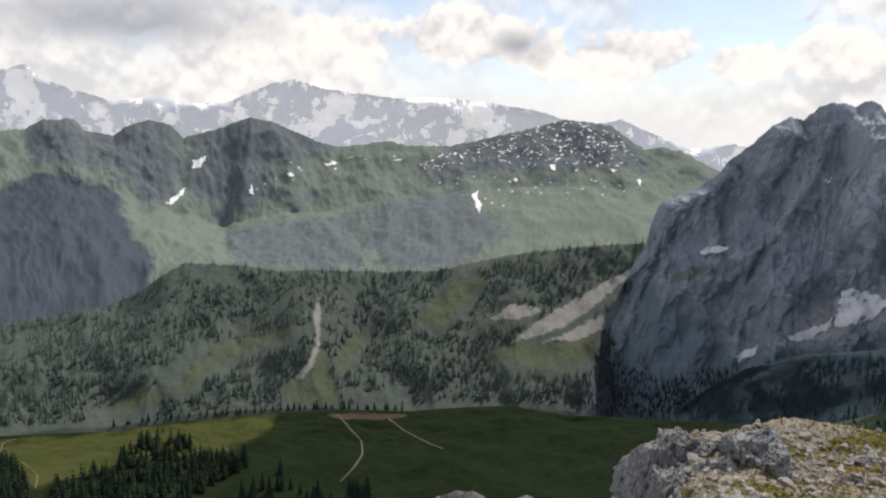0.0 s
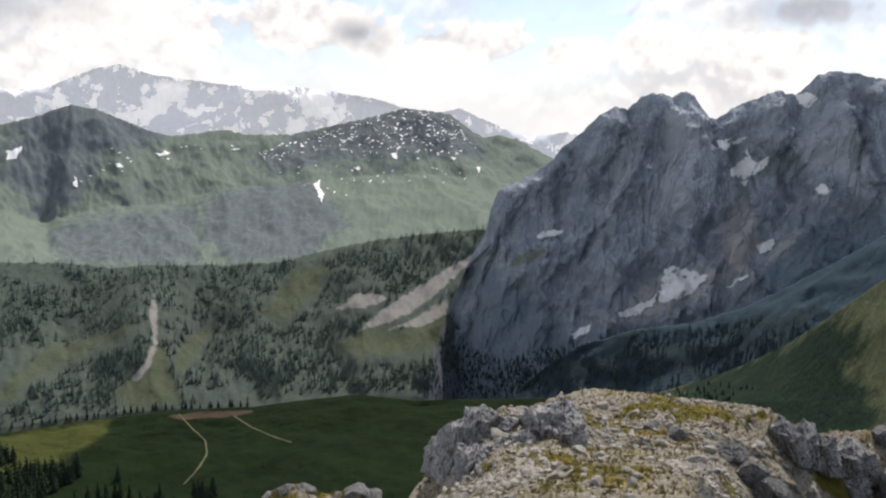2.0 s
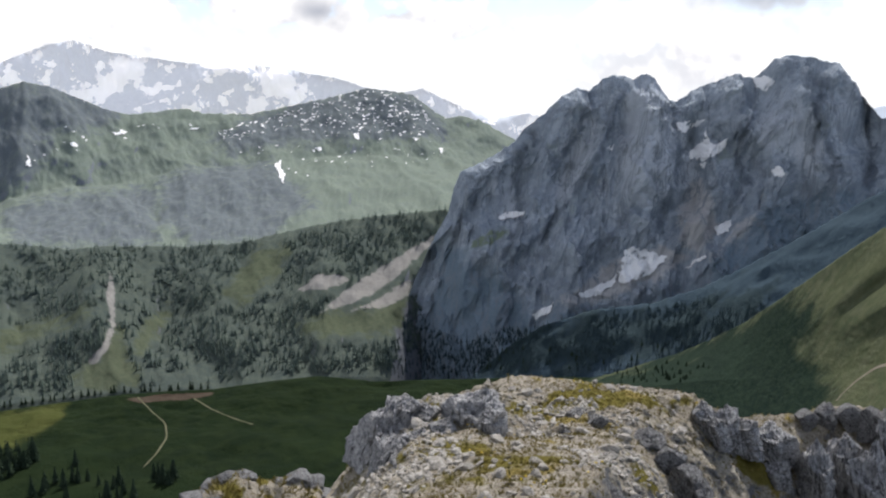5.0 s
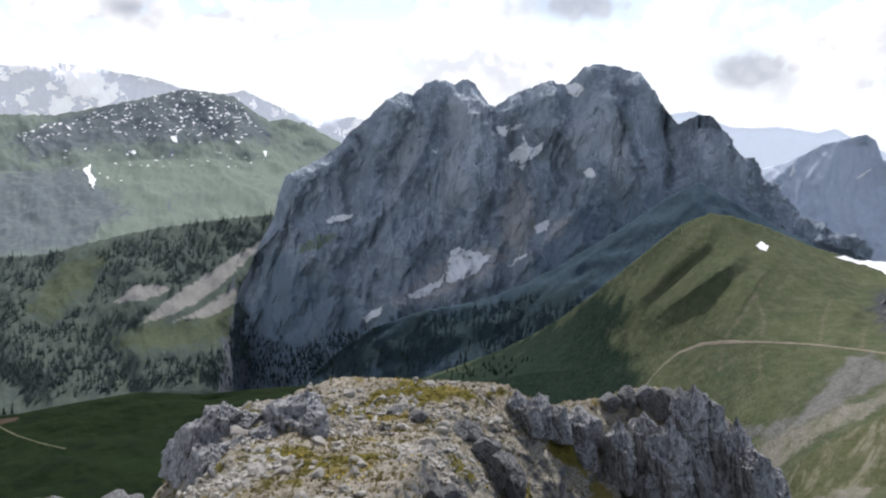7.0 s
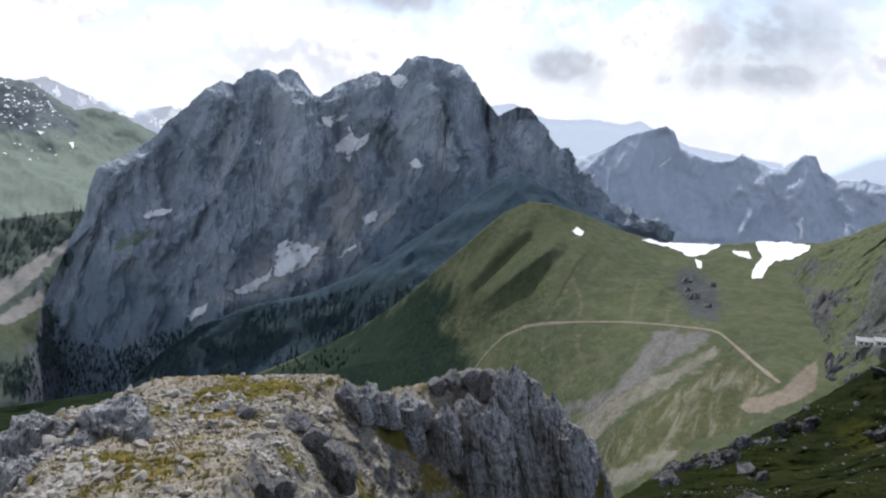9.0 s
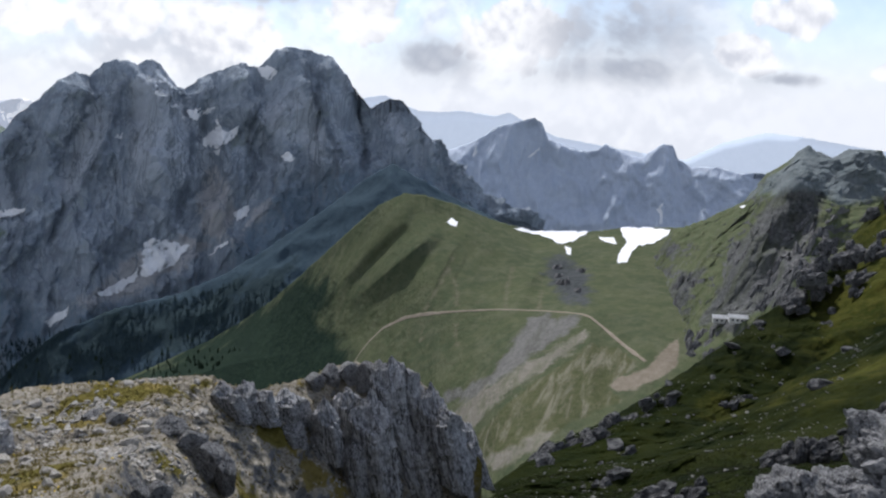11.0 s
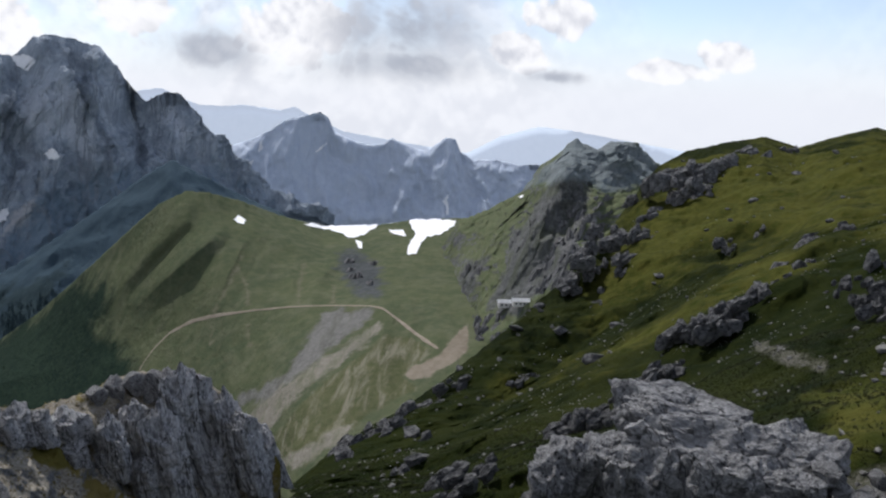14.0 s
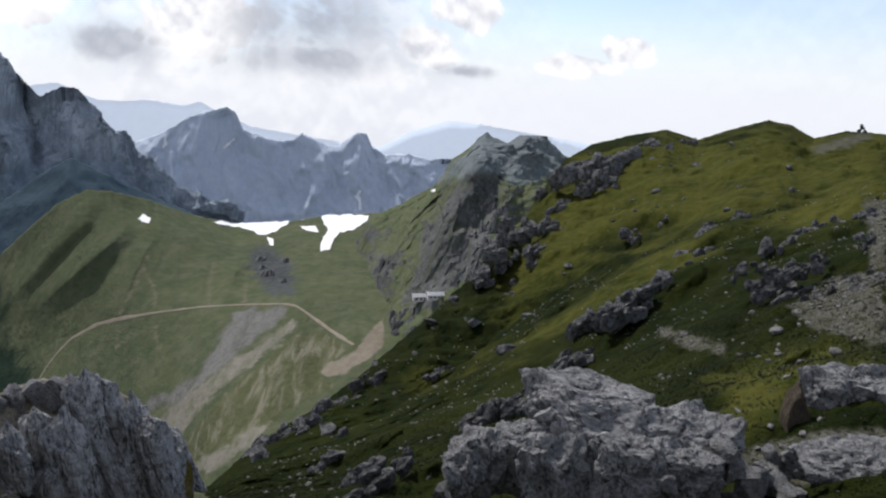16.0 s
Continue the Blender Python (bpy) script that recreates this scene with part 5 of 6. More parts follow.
def snow_specks(outline, names, count, size, mat, label, seed):
    """Many small leftovers of snow, each a thin rounded sheet on the rock."""
    rng = random.Random(seed)
    verts, faces = [], []
    b0, b1, r0, r1 = min(q[0] for q in outline), max(q[0] for q in outline), min(q[1] for q in outline), max(q[1] for q in outline)
    for _ in range(count):
        p = (rng.uniform(b0, b1), rng.uniform(r0, r1))
        if not within(p, outline):
            continue
        w = size * rng.uniform(0.35, 1.0) ** 1.5
        tall, tilt, ring = w * rng.uniform(0.25, 0.6), rng.uniform(-0.5, 0.5), []
        for k in range(9):
            a = 2 * math.pi * k / 9
            q = rng.uniform(0.6, 1.2)
            u, v = math.cos(a) * w * q, math.sin(a) * tall * q
            got = seen(p[0] + u, p[1] + v + u * tilt, names)
            if got:
                ring.append(tuple(got[0] + Vector((0, 0, 2.0)) + (EYE - got[0]).normalized() * 4))
        if len(ring) > 4 and max((Vector(a) - Vector(ring[0])).length for a in ring) < 160:
            faces.append(list(range(len(verts), len(verts) + len(ring))))
            verts += ring
    return tagged(new("snow_specks", mesh_of("snow_specks", verts, faces, mat, False)), label, "snow", kind="stuff")


for outline, count, seed in zip(ALP_SPECKS, (720, 80, 40), (1, 2, 3)):
    snow_specks(outline, ["mountain_alp"], count, 0.125, M_SNOW, "countless small snow patches on the far summit", seed)
for line in ROAD:
    ribbon("track", line, ["hill", "mountain_ridge"], M_TRACK, 2.0, 0.4, "dusty gravel mountain track", "track")
for line in MEADOW_PATHS:
    ribbon("footpath", line, ["meadow"], M_PATH, 2.2, 0.5, "pale footpath across the meadow", "footpath")
for line in RIDGE_PATH:
    ribbon("footpath", line, ["mountain_ridge"], M_PATH, 0.9, 0.3, "narrow footpath on the rocky ridge", "footpath")


# ---- rocks ----
M_ROCK = material("weathered_limestone", ((0.105, 0.106, 0.112), (0.22, 0.221, 0.225), (0.48, 0.475, 0.47)), 3.2, bump=1.0, depth=0.10, extra=[((0.06, 0.06, 0.06), 6.5, 0.62, 0.03), ((0.10, 0.10, 0.10), 1.6, 0.60), ((0.13, 0.115, 0.05), 1.3, 0.69)], cracks=((0.05, 0.05, 0.05), 1.5, 0.7, 0.012))
M_CRAG = material("grey_crag_limestone", ((0.055, 0.056, 0.06), (0.12, 0.121, 0.124), (0.27, 0.267, 0.26)), 0.5, bump=1.0, depth=0.3, extra=[((0.05, 0.05, 0.052), 0.9, 0.62), ((0.06, 0.07, 0.02), 0.5, 0.66)], cracks=((0.03, 0.03, 0.032), 0.5, 0.7, 0.025))
M_CLIFF = material("fissured_grey_limestone", ((0.165, 0.166, 0.176), (0.37, 0.371, 0.378), (0.70, 0.695, 0.685)), 3.0, bump=1.0, depth=0.10, extra=[((0.055, 0.055, 0.058), 2.4, 0.61, 0.08), ((0.11, 0.10, 0.033), 1.7, 0.66)], cracks=((0.03, 0.03, 0.032), 1.8, 0.5, 0.016))
M_BROWN = material("brown_weathered_rock", ((0.045, 0.036, 0.028), (0.075, 0.06, 0.046), (0.11, 0.09, 0.07)), 1.6, bump=0.9, depth=0.08)
M_STONE = material("loose_limestone_stone", ((0.17, 0.155, 0.132), (0.33, 0.31, 0.275), (0.62, 0.595, 0.55)), 3.0, bump=0.6, depth=0.03)


def block(seed, detail, slabby=0.0, rugged=0.0):
    """A unit limestone block: a ball cut by joint planes, then weathered and cracked. slabby: one for fissures that run
    down it, below nought for blocks that will be drawn out upwards; rugged: sharp weathered ridges and pits. Fits about -0.5 to 0.5, standing on -0.5."""
    rng = random.Random(seed)
    bm = bmesh.new()
    bmesh.ops.create_icosphere(bm, subdivisions=detail, radius=0.74)
    planes = []
    for axis in range(3):
        for side in (-1, 1):
            n = Vector((rng.uniform(-0.3, 0.3), rng.uniform(-0.3, 0.3), rng.uniform(-0.3, 0.3) * (1 - abs(slabby) * 0.6)))
            n[axis] = side
            planes.append((n.normalized(), rng.uniform(0.34, 0.46)))
    for k in range(9):
        n = Vector((rng.uniform(-1, 1), rng.uniform(-1, 1), rng.uniform(-0.5, 1) * (1 - abs(slabby) * 0.6))).normalized()
        planes.append((n, rng.uniform(0.33, 0.48)))
    for k in range(3):
        n = Vector((rng.uniform(-0.8, 0.8), rng.uniform(-0.8, 0.8), 1)).normalized()
        planes.append((n, rng.uniform(0.30, 0.44)))
    drawn, slabby = slabby, max(0.0, slabby)
    shift = Vector((rng.uniform(0, 50), rng.uniform(0, 50), rng.uniform(0, 50)))
    lean = rng.uniform(1.0, 2.5)
    for v in bm.verts:
        p = v.co.copy()
        for n, d in planes:
            over = p.dot(n) - d
            if over > 0:
                p -= n * over * 0.99
        q = p + shift
        f = Vector((q.x, q.y, q.z * (1 - drawn * 0.75)))
        layer = (q.z * 4 + q.x * lean) * (1 - slabby) + (q.x * 5 + q.y * 2) * slabby + noise.noise(f * 1.7) * 1.4
        ledge = (min(layer % 1.0, 0.35) - 0.2) * (0.13 + 0.10 * slabby)
        crack = -max(0.0, 0.07 - abs(noise.noise(f * 2.6))) * (1.0 + slabby)
        rough = noise.fractal(f * 5.0, 0.75, 2.1, 6) * 0.042 + noise.fractal(q * 11.0, 0.6, 2.1, 4) * 0.022
        if rugged:
            rough += (noise.ridged_multi_fractal(f * 2.3, 0.9, 2.1, 6, 1.0, 2.0) - 1.2) * 0.075 * rugged
        v.co = p * (1 + ledge + crack + rough)
        v.co.z = max(v.co.z, -0.5)
    return bm


def bm_mesh(name, bm, mat, smooth=False):
    mesh = bpy.data.meshes.new(name)
    bm.to_mesh(mesh)
    bm.free()
    mesh.materials.append(mat)
    mesh.polygons.foreach_set("use_smooth", [smooth] * len(mesh.polygons))
    return mesh


NEAR_BLOCKS = [bm_mesh("rock", block(k + 11, 5), M_ROCK) for k in range(9)]
CLIFF_BLOCKS = [bm_mesh("rock", block(k + 31, 6, -1.7, 1.7), M_CLIFF) for k in range(6)]
MASS_BLOCKS = [bm_mesh("rock", block(k + 71, 6, 0.15, 2.2), M_ROCK) for k in range(5)]
FAR_BLOCKS = [bm_mesh("rock", block(k + 51, 4, 0.8, 1.0), M_CRAG) for k in range(7)]
BROWN_BLOCK = bm_mesh("rock", block(91, 4), M_BROWN)


def outcrop(name, rocks, land_names, blocks, label, deep=1.0, grow=1.0, lean=12, turn=0, seed=1, sink=0.25, tall=1.0, cap=1.5, split=1, low=0.0, tip=0, long=1.3, spread=1.0):
    """A group of blocks that rest in the ground: (x, y, top, width) each."""
    rng = random.Random(seed)
    base = Vector(rocks[0][:2] + (0,))
    base.z = max([p.z for p in (drop(base.x, base.y, m)[0] for m in land_names) if p] or [rocks[0][2] - 1])
    thing = tagged(new(name), label, "rock outcrop")
    thing.location = base
    if split == 1 and low:
        rocks = [(x, y, top - low * wide, wide) for x, y, top, wide in rocks]
    if split > 1:
        broken = []
        for x, y, top, wide in rocks:
            for k in range(split):
                part_wide = wide * rng.uniform(0.25, 0.7)
                along_bed, across = rng.uniform(-0.6, 0.6) * spread, rng.uniform(-0.6, 0.6) / spread ** 0.5
                c, d = math.cos(radians(turn)), math.sin(radians(turn))
                broken.append((x + (c * along_bed - d * across) * wide, y + (d * along_bed + c * across) * wide, top - rng.uniform(0.0, 0.55) * wide * (k > 0) - low * wide, part_wide))
        rocks = broken
    for i, (x, y, top, wide) in enumerate(rocks):
        wide *= grow
        floor = max([p.z for p in (drop(x, y, m)[0] for m in land_names) if p] or [top - wide])
        high = min(max(top - floor, wide * 0.35) + wide * sink, wide * cap)
        rock = new("rock", blocks[(i * 5 + seed) % len(blocks)])
        rock.parent = thing
        rock.location = Vector((x, y, top - high / 2 * 0.92)) - base
        rock.rotation_euler = (radians(rng.uniform(-lean, lean)), radians(tip + rng.uniform(-lean, lean)), radians(turn + rng.uniform(-25, 25)))
        rock.scale = (wide * long, wide * deep * rng.uniform(0.85, 1.3), high * 1.08 * tall)
    return thing


# x, y, top, width across the view, depth, height, turn and lean of each block
KNOLL_WEST = [(4.77, 11.88, -2.91, 0.89, 1.1, 1.03, 16.0, 8), (4.94, 11.53, -3.04, 0.46, 0.8, 0.73, 25.0, -10), (4.52, 12.04, -3.07, 0.52, 0.8, 0.75, 8.0, 12), (3.69, 12.41, -3.08, 0.57, 0.9, 0.96, 15.0, 10), (3.28, 12.19, -3.15, 0.65, 1.0, 1.31, 3.0, 14), (4.08, 12.24, -3.18, 0.47, 0.8, 0.71, 11.0, -6), (3.64, 11.27, -3.2, 0.52, 0.8, 0.79, 21.0, 10), (3.26, 11.15, -3.22, 0.52, 0.9, 0.94, 9.0, 14), (4.15, 11.55, -3.17, 0.41, 0.6, 0.5, 18.0, 4), (3.35, 10.56, -3.25, 0.37, 0.6, 0.49, 16.0, 8)]
KNOLL_SLAB = [(7.28, 10.99, -3.38, 0.57, 0.5, 0.52, 23.0, -12), (7.48, 10.67, -3.52, 0.56, 0.5, 0.56, 39.0, -14), (7.61, 10.28, -3.66, 0.5, 0.5, 0.59, 40.0, -10), (7.69, 10.01, -3.81, 0.32, 0.45, 0.63, 39.0, -6)]
KNOLL_FINS = [(9.19, 12.4, -3.64, 0.38, 0.6, 0.74, 19.0, -18), (9.29, 12.12, -3.81, 0.3, 0.5, 0.6, 43.0, -18), (9.78, 12.58, -3.86, 0.5, 0.7, 0.83, 51.0, -17), (10.11, 12.48, -4.06, 0.5, 0.7, 0.77, 23.0, -15), (10.72, 12.62, -4.28, 0.53, 0.8, 0.65, 21.0, -13), (11.0, 12.53, -4.43, 0.42, 0.7, 0.59, 52.0, -11), (10.69, 12.29, -4.81, 0.5, 0.7, 0.57, 53.0, -15), (11.21, 12.14, -5.18, 0.4, 0.6, 0.54, 32.0, -13)]
KNOLL_CLIFF = [(11.36, 12.06, -4.49, 0.52, 0.9, 1.53, 24.0, -9), (12.19, 12.33, -4.56, 0.62, 1.0, 1.95, 54.0, -2), (12.4, 11.74, -4.64, 0.92, 1.2, 2.37, 46.0, -9), (13.27, 11.8, -4.8, 0.69, 1.1, 2.49, 45.0, -18), (13.11, 11.96, -4.05, 0.72, 1.1, 1.84, 65.0, -7), (13.74, 11.97, -4.31, 0.7, 1.1, 2.06, 45.0, -16), (13.97, 11.52, -4.78, 0.7, 1.1, 2.06, 39.0, -7), (13.99, 10.97, -5.13, 0.72, 1.1, 1.95, 52.0, -13), (14.7, 11.01, -5.64, 0.6, 1.0, 1.61, 53.0, -20), (11.87, 11.71, -5.48, 0.51, 0.8, 1.21, 43.0, -5), (13.59, 11.47, -5.6, 0.69, 1.0, 1.66, 59.0, -16)]
KNOLL_TOP = [(12.44, 13.32, -4.24, 0.44, 0.5, 0.58, 40.0, 0), (12.84, 13.11, -4.18, 0.52, 0.6, 0.52, 48.0, -8), (13.15, 12.84, -4.18, 0.47, 0.5, 0.65, 43.0, -10), (13.3, 12.58, -4.17, 0.39, 0.5, 0.78, 45.0, -14), (12.07, 13.37, -4.34, 0.44, 0.5, 0.38, 34.0, 4)]
KNOLL_BLOCKS = [(5.24, 8.12, -2.67, 0.34, 0.35, 0.41, 22.0, -8), (5.56, 7.97, -2.77, 0.32, 0.35, 0.38, 36.0, 6), (5.26, 7.8, -2.67, 0.23, 0.3, 0.27, 28.0, 0), (6.54, 11.96, -3.33, 0.43, 0.4, 0.3, 29.0, 4), (6.76, 11.66, -3.32, 0.35, 0.35, 0.29, 27.0, -6), (6.07, 11.34, -3.39, 0.2, 0.2, 0.19, 27.0, 0)]
BOULDERS = [(14.47, 1.92, -2.8, 1.9, 1.3, 1.5, 76), (13.64, 1.47, -2.84, 2.2, 1.5, 1.6, 82), (13.95, 0.67, -2.97, 1.7, 1.3, 1.4, 70), (14.01, -0.01, -3.04, 1.3, 1.2, 1.1, 88), (12.53, 3.04, -3.18, 0.9, 1.0, 1.2, 74), (12.88, 2.57, -3.21, 0.85, 1.0, 1.2, 95), (12.73, 1.96, -3.18, 1.2, 1.0, 1.4, 78), (13.02, 0.88, -3.11, 1.5, 1.1, 1.3, 86), (12.25, 3.24, -3.4, 0.7, 0.9, 1.1, 60), (13.1, 0.04, -3.19, 1.1, 0.9, 0.8, 84)]
BOULDER_CHIPS = [(13.52, -0.45, -3.15, 0.45), (13.12, -0.27, -3.29, 0.35), (13.42, -0.62, -3.33, 0.4), (12.89, 0.14, -3.39, 0.35), (12.68, 0.33, -3.48, 0.3), (13.32, -0.84, -3.4, 0.4), (12.5, 3.71, -4.28, 0.35)]
LOWER_ROCKS = [(-0.05, 26.03, -10.53, 0.75), (0.49, 26.06, -10.33, 0.83), (0.94, 25.87, -10.26, 0.75), (-0.54, 25.50, -10.61, 0.74), (2.19, 26.06, -10.69, 0.75), (2.74, 26.04, -10.50, 0.86), (3.20, 26.01, -10.74, 0.75), (3.53, 25.68, -11.07, 0.74), (0.16, 25.04, -10.54, 0.65)]
EAST_ROCKS = [(17.57, -2.33, -2.92, 1.3, 1.1, 1.3, 66), (18.11, -2.94, -2.87, 1.5, 1.2, 1.5, 84), (14.81, -1.72, -3.4, 1.0, 0.9, 0.9, 75), (14.56, -2.34, -3.28, 1.2, 1.0, 1.0, 92), (15.1, -2.82, -3.22, 1.2, 1.0, 1.1, 70)]
EAST_CHIPS = [(14.44, -0.95, -3.76, 0.35), (14.04, -1.21, -3.77, 0.4), (13.85, -0.77, -3.88, 0.35), (13.63, -1.41, -3.73, 0.4), (13.44, -0.55, -3.93, 0.3), (14.64, -1.1, -3.57, 0.3)]
BROWN_ROCK = [(16.63, -1.48, -3.13, 0.62)]
SKYLINE_CRAG = [(121.15, 28.17, -5.54, 4.30), (115.82, 24.48, -4.61, 4.26), (115.80, 22.36, -6.31, 3.26), (122.81, 22.23, -4.81, 3.10), (125.54, 21.12, -4.03, 3.86), (132.38, 20.58, -3.91, 3.32), (144.84, 19.38, -2.96, 4.03), (145.94, 16.74, -2.50, 5.06), (151.68, 14.28, -3.32, 2.73)]
LEDGE_ROCKS = [(110.89, 23.51, -8.62, 2.35), (113.24, 22.14, -7.70, 2.71), (116.13, 20.77, -7.43, 2.44), (114.07, 29.07, -9.24, 2.12), (115.23, 30.58, -10.42, 1.65), (106.94, 25.16, -10.44, 1.98)]
EDGE_CRAG = [(99.30, 29.35, -11.93, 2.46), (92.31, 28.31, -12.59, 2.70), (87.12, 27.76, -13.80, 2.57), (86.00, 28.12, -15.27, 2.16), (89.32, 26.75, -15.02, 1.70), (100.01, 28.38, -13.24, 1.74), (83.01, 28.19, -16.66, 1.48)]
TERRACE_ROCKS = [(97.60, 25.20, -11.82, 2.10), (97.89, 23.82, -12.44, 1.68), (80.31, 23.73, -17.58, 1.18), (89.76, 23.92, -13.83, 1.69), (87.10, 13.47, -10.62, 1.35), (85.28, 12.24, -11.16, 0.96), (89.70, 9.83, -9.43, 1.37), (73.19, 1.95, -6.37, 1.31), (59.23, 2.61, -7.81, 0.98), (87.10, 23.72, -15.32, 1.14)]
BAND_ROCKS = [(49.89, 9.37, -10.36, 1.58), (49.60, 8.47, -9.83, 1.42), (49.15, 7.42, -8.91, 1.82), (49.74, 6.51, -8.92, 1.41), (52.21, 5.59, -8.05, 1.76), (54.17, 5.15, -8.17, 1.29), (60.96, 5.01, -8.32, 1.70), (61.68, 3.57, -7.68, 1.71), (74.21, 3.73, -7.36, 2.25)]
LOW_BAND = [(41.01, 8.54, -10.68, 1.32), (42.57, 8.15, -10.89, 1.11), (40.73, 8.88, -11.41, 0.90), (31.71, 9.82, -10.73, 0.97), (32.60, 9.27, -10.31, 0.99), (33.30, 8.74, -10.20, 1.00), (31.95, 7.73, -9.84, 0.72), (30.10, 9.71, -10.87, 0.84)]
EAST_CRAG = [(43.07, 0.19, -5.40, 1.01), (40.89, -0.53, -5.62, 0.85), (39.41, -1.07, -4.78, 1.41), (39.66, -1.63, -4.63, 0.93), (55.03, -1.48, -5.49, 1.51), (58.21, -2.47, -5.28, 1.44), (60.19, -3.52, -5.07, 1.65), (61.24, -4.71, -4.64, 1.68), (39.29, -2.52, -4.48, 0.70), (42.25, -2.97, -4.53, 0.64)]
PATH_ROCKS = [(37.63, -2.95, -4.99, 1.29), (37.21, -3.73, -4.58, 1.28), (38.70, -2.17, -5.53, 1.07), (32.84, -4.06, -3.53, 0.90), (43.93, -5.11, -3.51, 0.90), (59.91, -6.23, -4.07, 1.07)]
WEST_CRAG = [(44.61, 28.14, -19.28, 2.76), (45.05, 26.67, -18.89, 1.56), (43.40, 28.65, -19.72, 1.56), (49.45, 26.60, -18.84, 1.49), (54.49, 26.99, -18.98, 1.33)]
FOOT_ROCKS = [(22.59, 10.57, -9.58, 1.13), (20.72, 8.86, -8.26, 1.02), (22.55, 9.37, -9.03, 0.74), (40.48, 21.89, -17.51, 1.03), (59.19, 22.82, -19.04, 1.20), (58.18, 22.98, -19.24, 0.91), (32.57, 18.25, -14.94, 1.13)]

def massive(rocks, label, blocks, grow=1.2):
    """An outcrop of jagged blocks that stand deep in the ground."""
    thing = tagged(new("rock_outcrop"), label, "rock outcrop")
    thing.location = Vector(rocks[0][:3]) - Vector((0, 0, rocks[0][5]))
    for i, (x, y, top, wide, deep, high, turn, *lean) in enumerate(rocks):
        rock = new("rock", blocks[(i * 3) % len(blocks)])
        rock.parent = thing
        rock.location = Vector((x, y, top - high * 0.45)) - thing.location
        rock.rotation_euler = (radians(6 - i * 3 % 11), radians(lean[0] if lean else 8 - i * 5 % 17), radians(-turn))
        rock.scale = (wide * grow, deep * 1.15, high * 1.12)


massive(KNOLL_WEST, "jagged grey limestone crag on the edge of the knoll", CLIFF_BLOCKS)
massive(KNOLL_SLAB, "long grey limestone slab lying in the turf", NEAR_BLOCKS)
massive(KNOLL_FINS, "upright limestone fins on the rim of the knoll", CLIFF_BLOCKS)
massive(KNOLL_CLIFF, "steep fissured grey limestone cliff below the knoll's rim", CLIFF_BLOCKS)
massive(KNOLL_TOP, "broken limestone blocks on the cliff top", NEAR_BLOCKS)
massive(KNOLL_BLOCKS, "scattered pale limestone blocks on stony turf", NEAR_BLOCKS)
massive(BOULDERS, "jagged pale grey limestone boulders above the grass slope", MASS_BLOCKS)
massive(EAST_ROCKS, "jagged limestone blocks beside the grass slope", MASS_BLOCKS)
outcrop("rock_outcrop", EAST_CHIPS, ["slope"], NEAR_BLOCKS, "broken limestone blocks lying between the boulders", seed=12, sink=0.4, cap=0.9)
outcrop("rock_outcrop", BOULDER_CHIPS, ["slope"], NEAR_BLOCKS, "small broken limestone blocks beside the boulders", seed=8, turn=10, sink=0.4, cap=0.9)
outcrop("rock_outcrop", LOWER_ROCKS, ["lower_knoll"], NEAR_BLOCKS, "jagged limestone rocks on the lower knoll", seed=17, sink=0.5, cap=1.3)
for rocks, label, turn in ((SKYLINE_CRAG, "grey crag on the skyline of the grass slope", 0), (LEDGE_ROCKS, "loose grey rocks below the skyline crag", 10),
                           (EDGE_CRAG, "dark grey crag along the edge of the grass slope", 15), (TERRACE_ROCKS, "small grey rocks in the steep grass", 20),
                           (BAND_ROCKS, "band of grey rocks across the grass slope", 20), (LOW_BAND, "tilted grey rock steps in the grass", 30),
                           (EAST_CRAG, "fissured grey crag standing out of the grass", -20), (PATH_ROCKS, "pale rocks beside the stony path", -10),
                           (WEST_CRAG, "dark grey crag at the lower edge of the slope", 15), (FOOT_ROCKS, "grey rocks low on the grass slope", 10)):
    if rocks:
        outcrop("rock_outcrop", rocks, ["slope"], FAR_BLOCKS, label, seed=len(label), sink=0.9, turn=turn * 0.3 - 14, grow=1.0, lean=12, cap=1.0, split=9, low=0.30, deep=0.8, tip=-14, long=1.8, spread=2.2)


def crag(outline, names, count, sizes, label, seed):
    """Leaning blocks set deep into a far hillside, inside an outline."""
    rng = random.Random(seed)
    thing, base = None, None
    b0, b1, r0, r1 = min(q[0] for q in outline), max(q[0] for q in outline), min(q[1] for q in outline), max(q[1] for q in outline)
    made = tries = 0
    while made < count and tries < 3000:
        tries += 1
        p = (rng.uniform(b0, b1), rng.uniform(r0, r1))
        got = seen(p[0], p[1], names) if within(p, outline) else None
        if not got:
            continue
        if thing is None:
            thing, base = tagged(new("rock_outcrop"), label, "rock outcrop"), got[0]
            thing.location = base
        size = rng.uniform(*sizes)
        rock = new("rock", FAR_BLOCKS[rng.randrange(len(FAR_BLOCKS))])
        rock.parent = thing
        rock.location = got[0] - base - got[1] * size * (0.25 if size < 8 else 0.46)
        rock.rotation_euler = (radians(rng.uniform(-12, 12)), radians(rng.uniform(5, 35)), radians(-p[0] + rng.uniform(-20, 20)))
        rock.scale = (size * rng.uniform(0.45, 0.9), size * rng.uniform(0.8, 1.3), size * rng.uniform(1.2, 2.2))
        made += 1


for outline in HILL_ROCK:
    crag(outline, ["hill"], 9, (8, 14), "dark rocky outcrop on the grassy hillside", 3)
for i, outline in enumerate(RIDGE_CRAGS):
    crag(outline, ["mountain_ridge"], (18, 44, 34, 26, 12)[i], ((3, 8), (5, 12), (5, 13), (4, 9), (3, 7))[i], "dark jagged crag on the rocky ridge", i + 4)
x, y, top, wide = BROWN_ROCK[0]
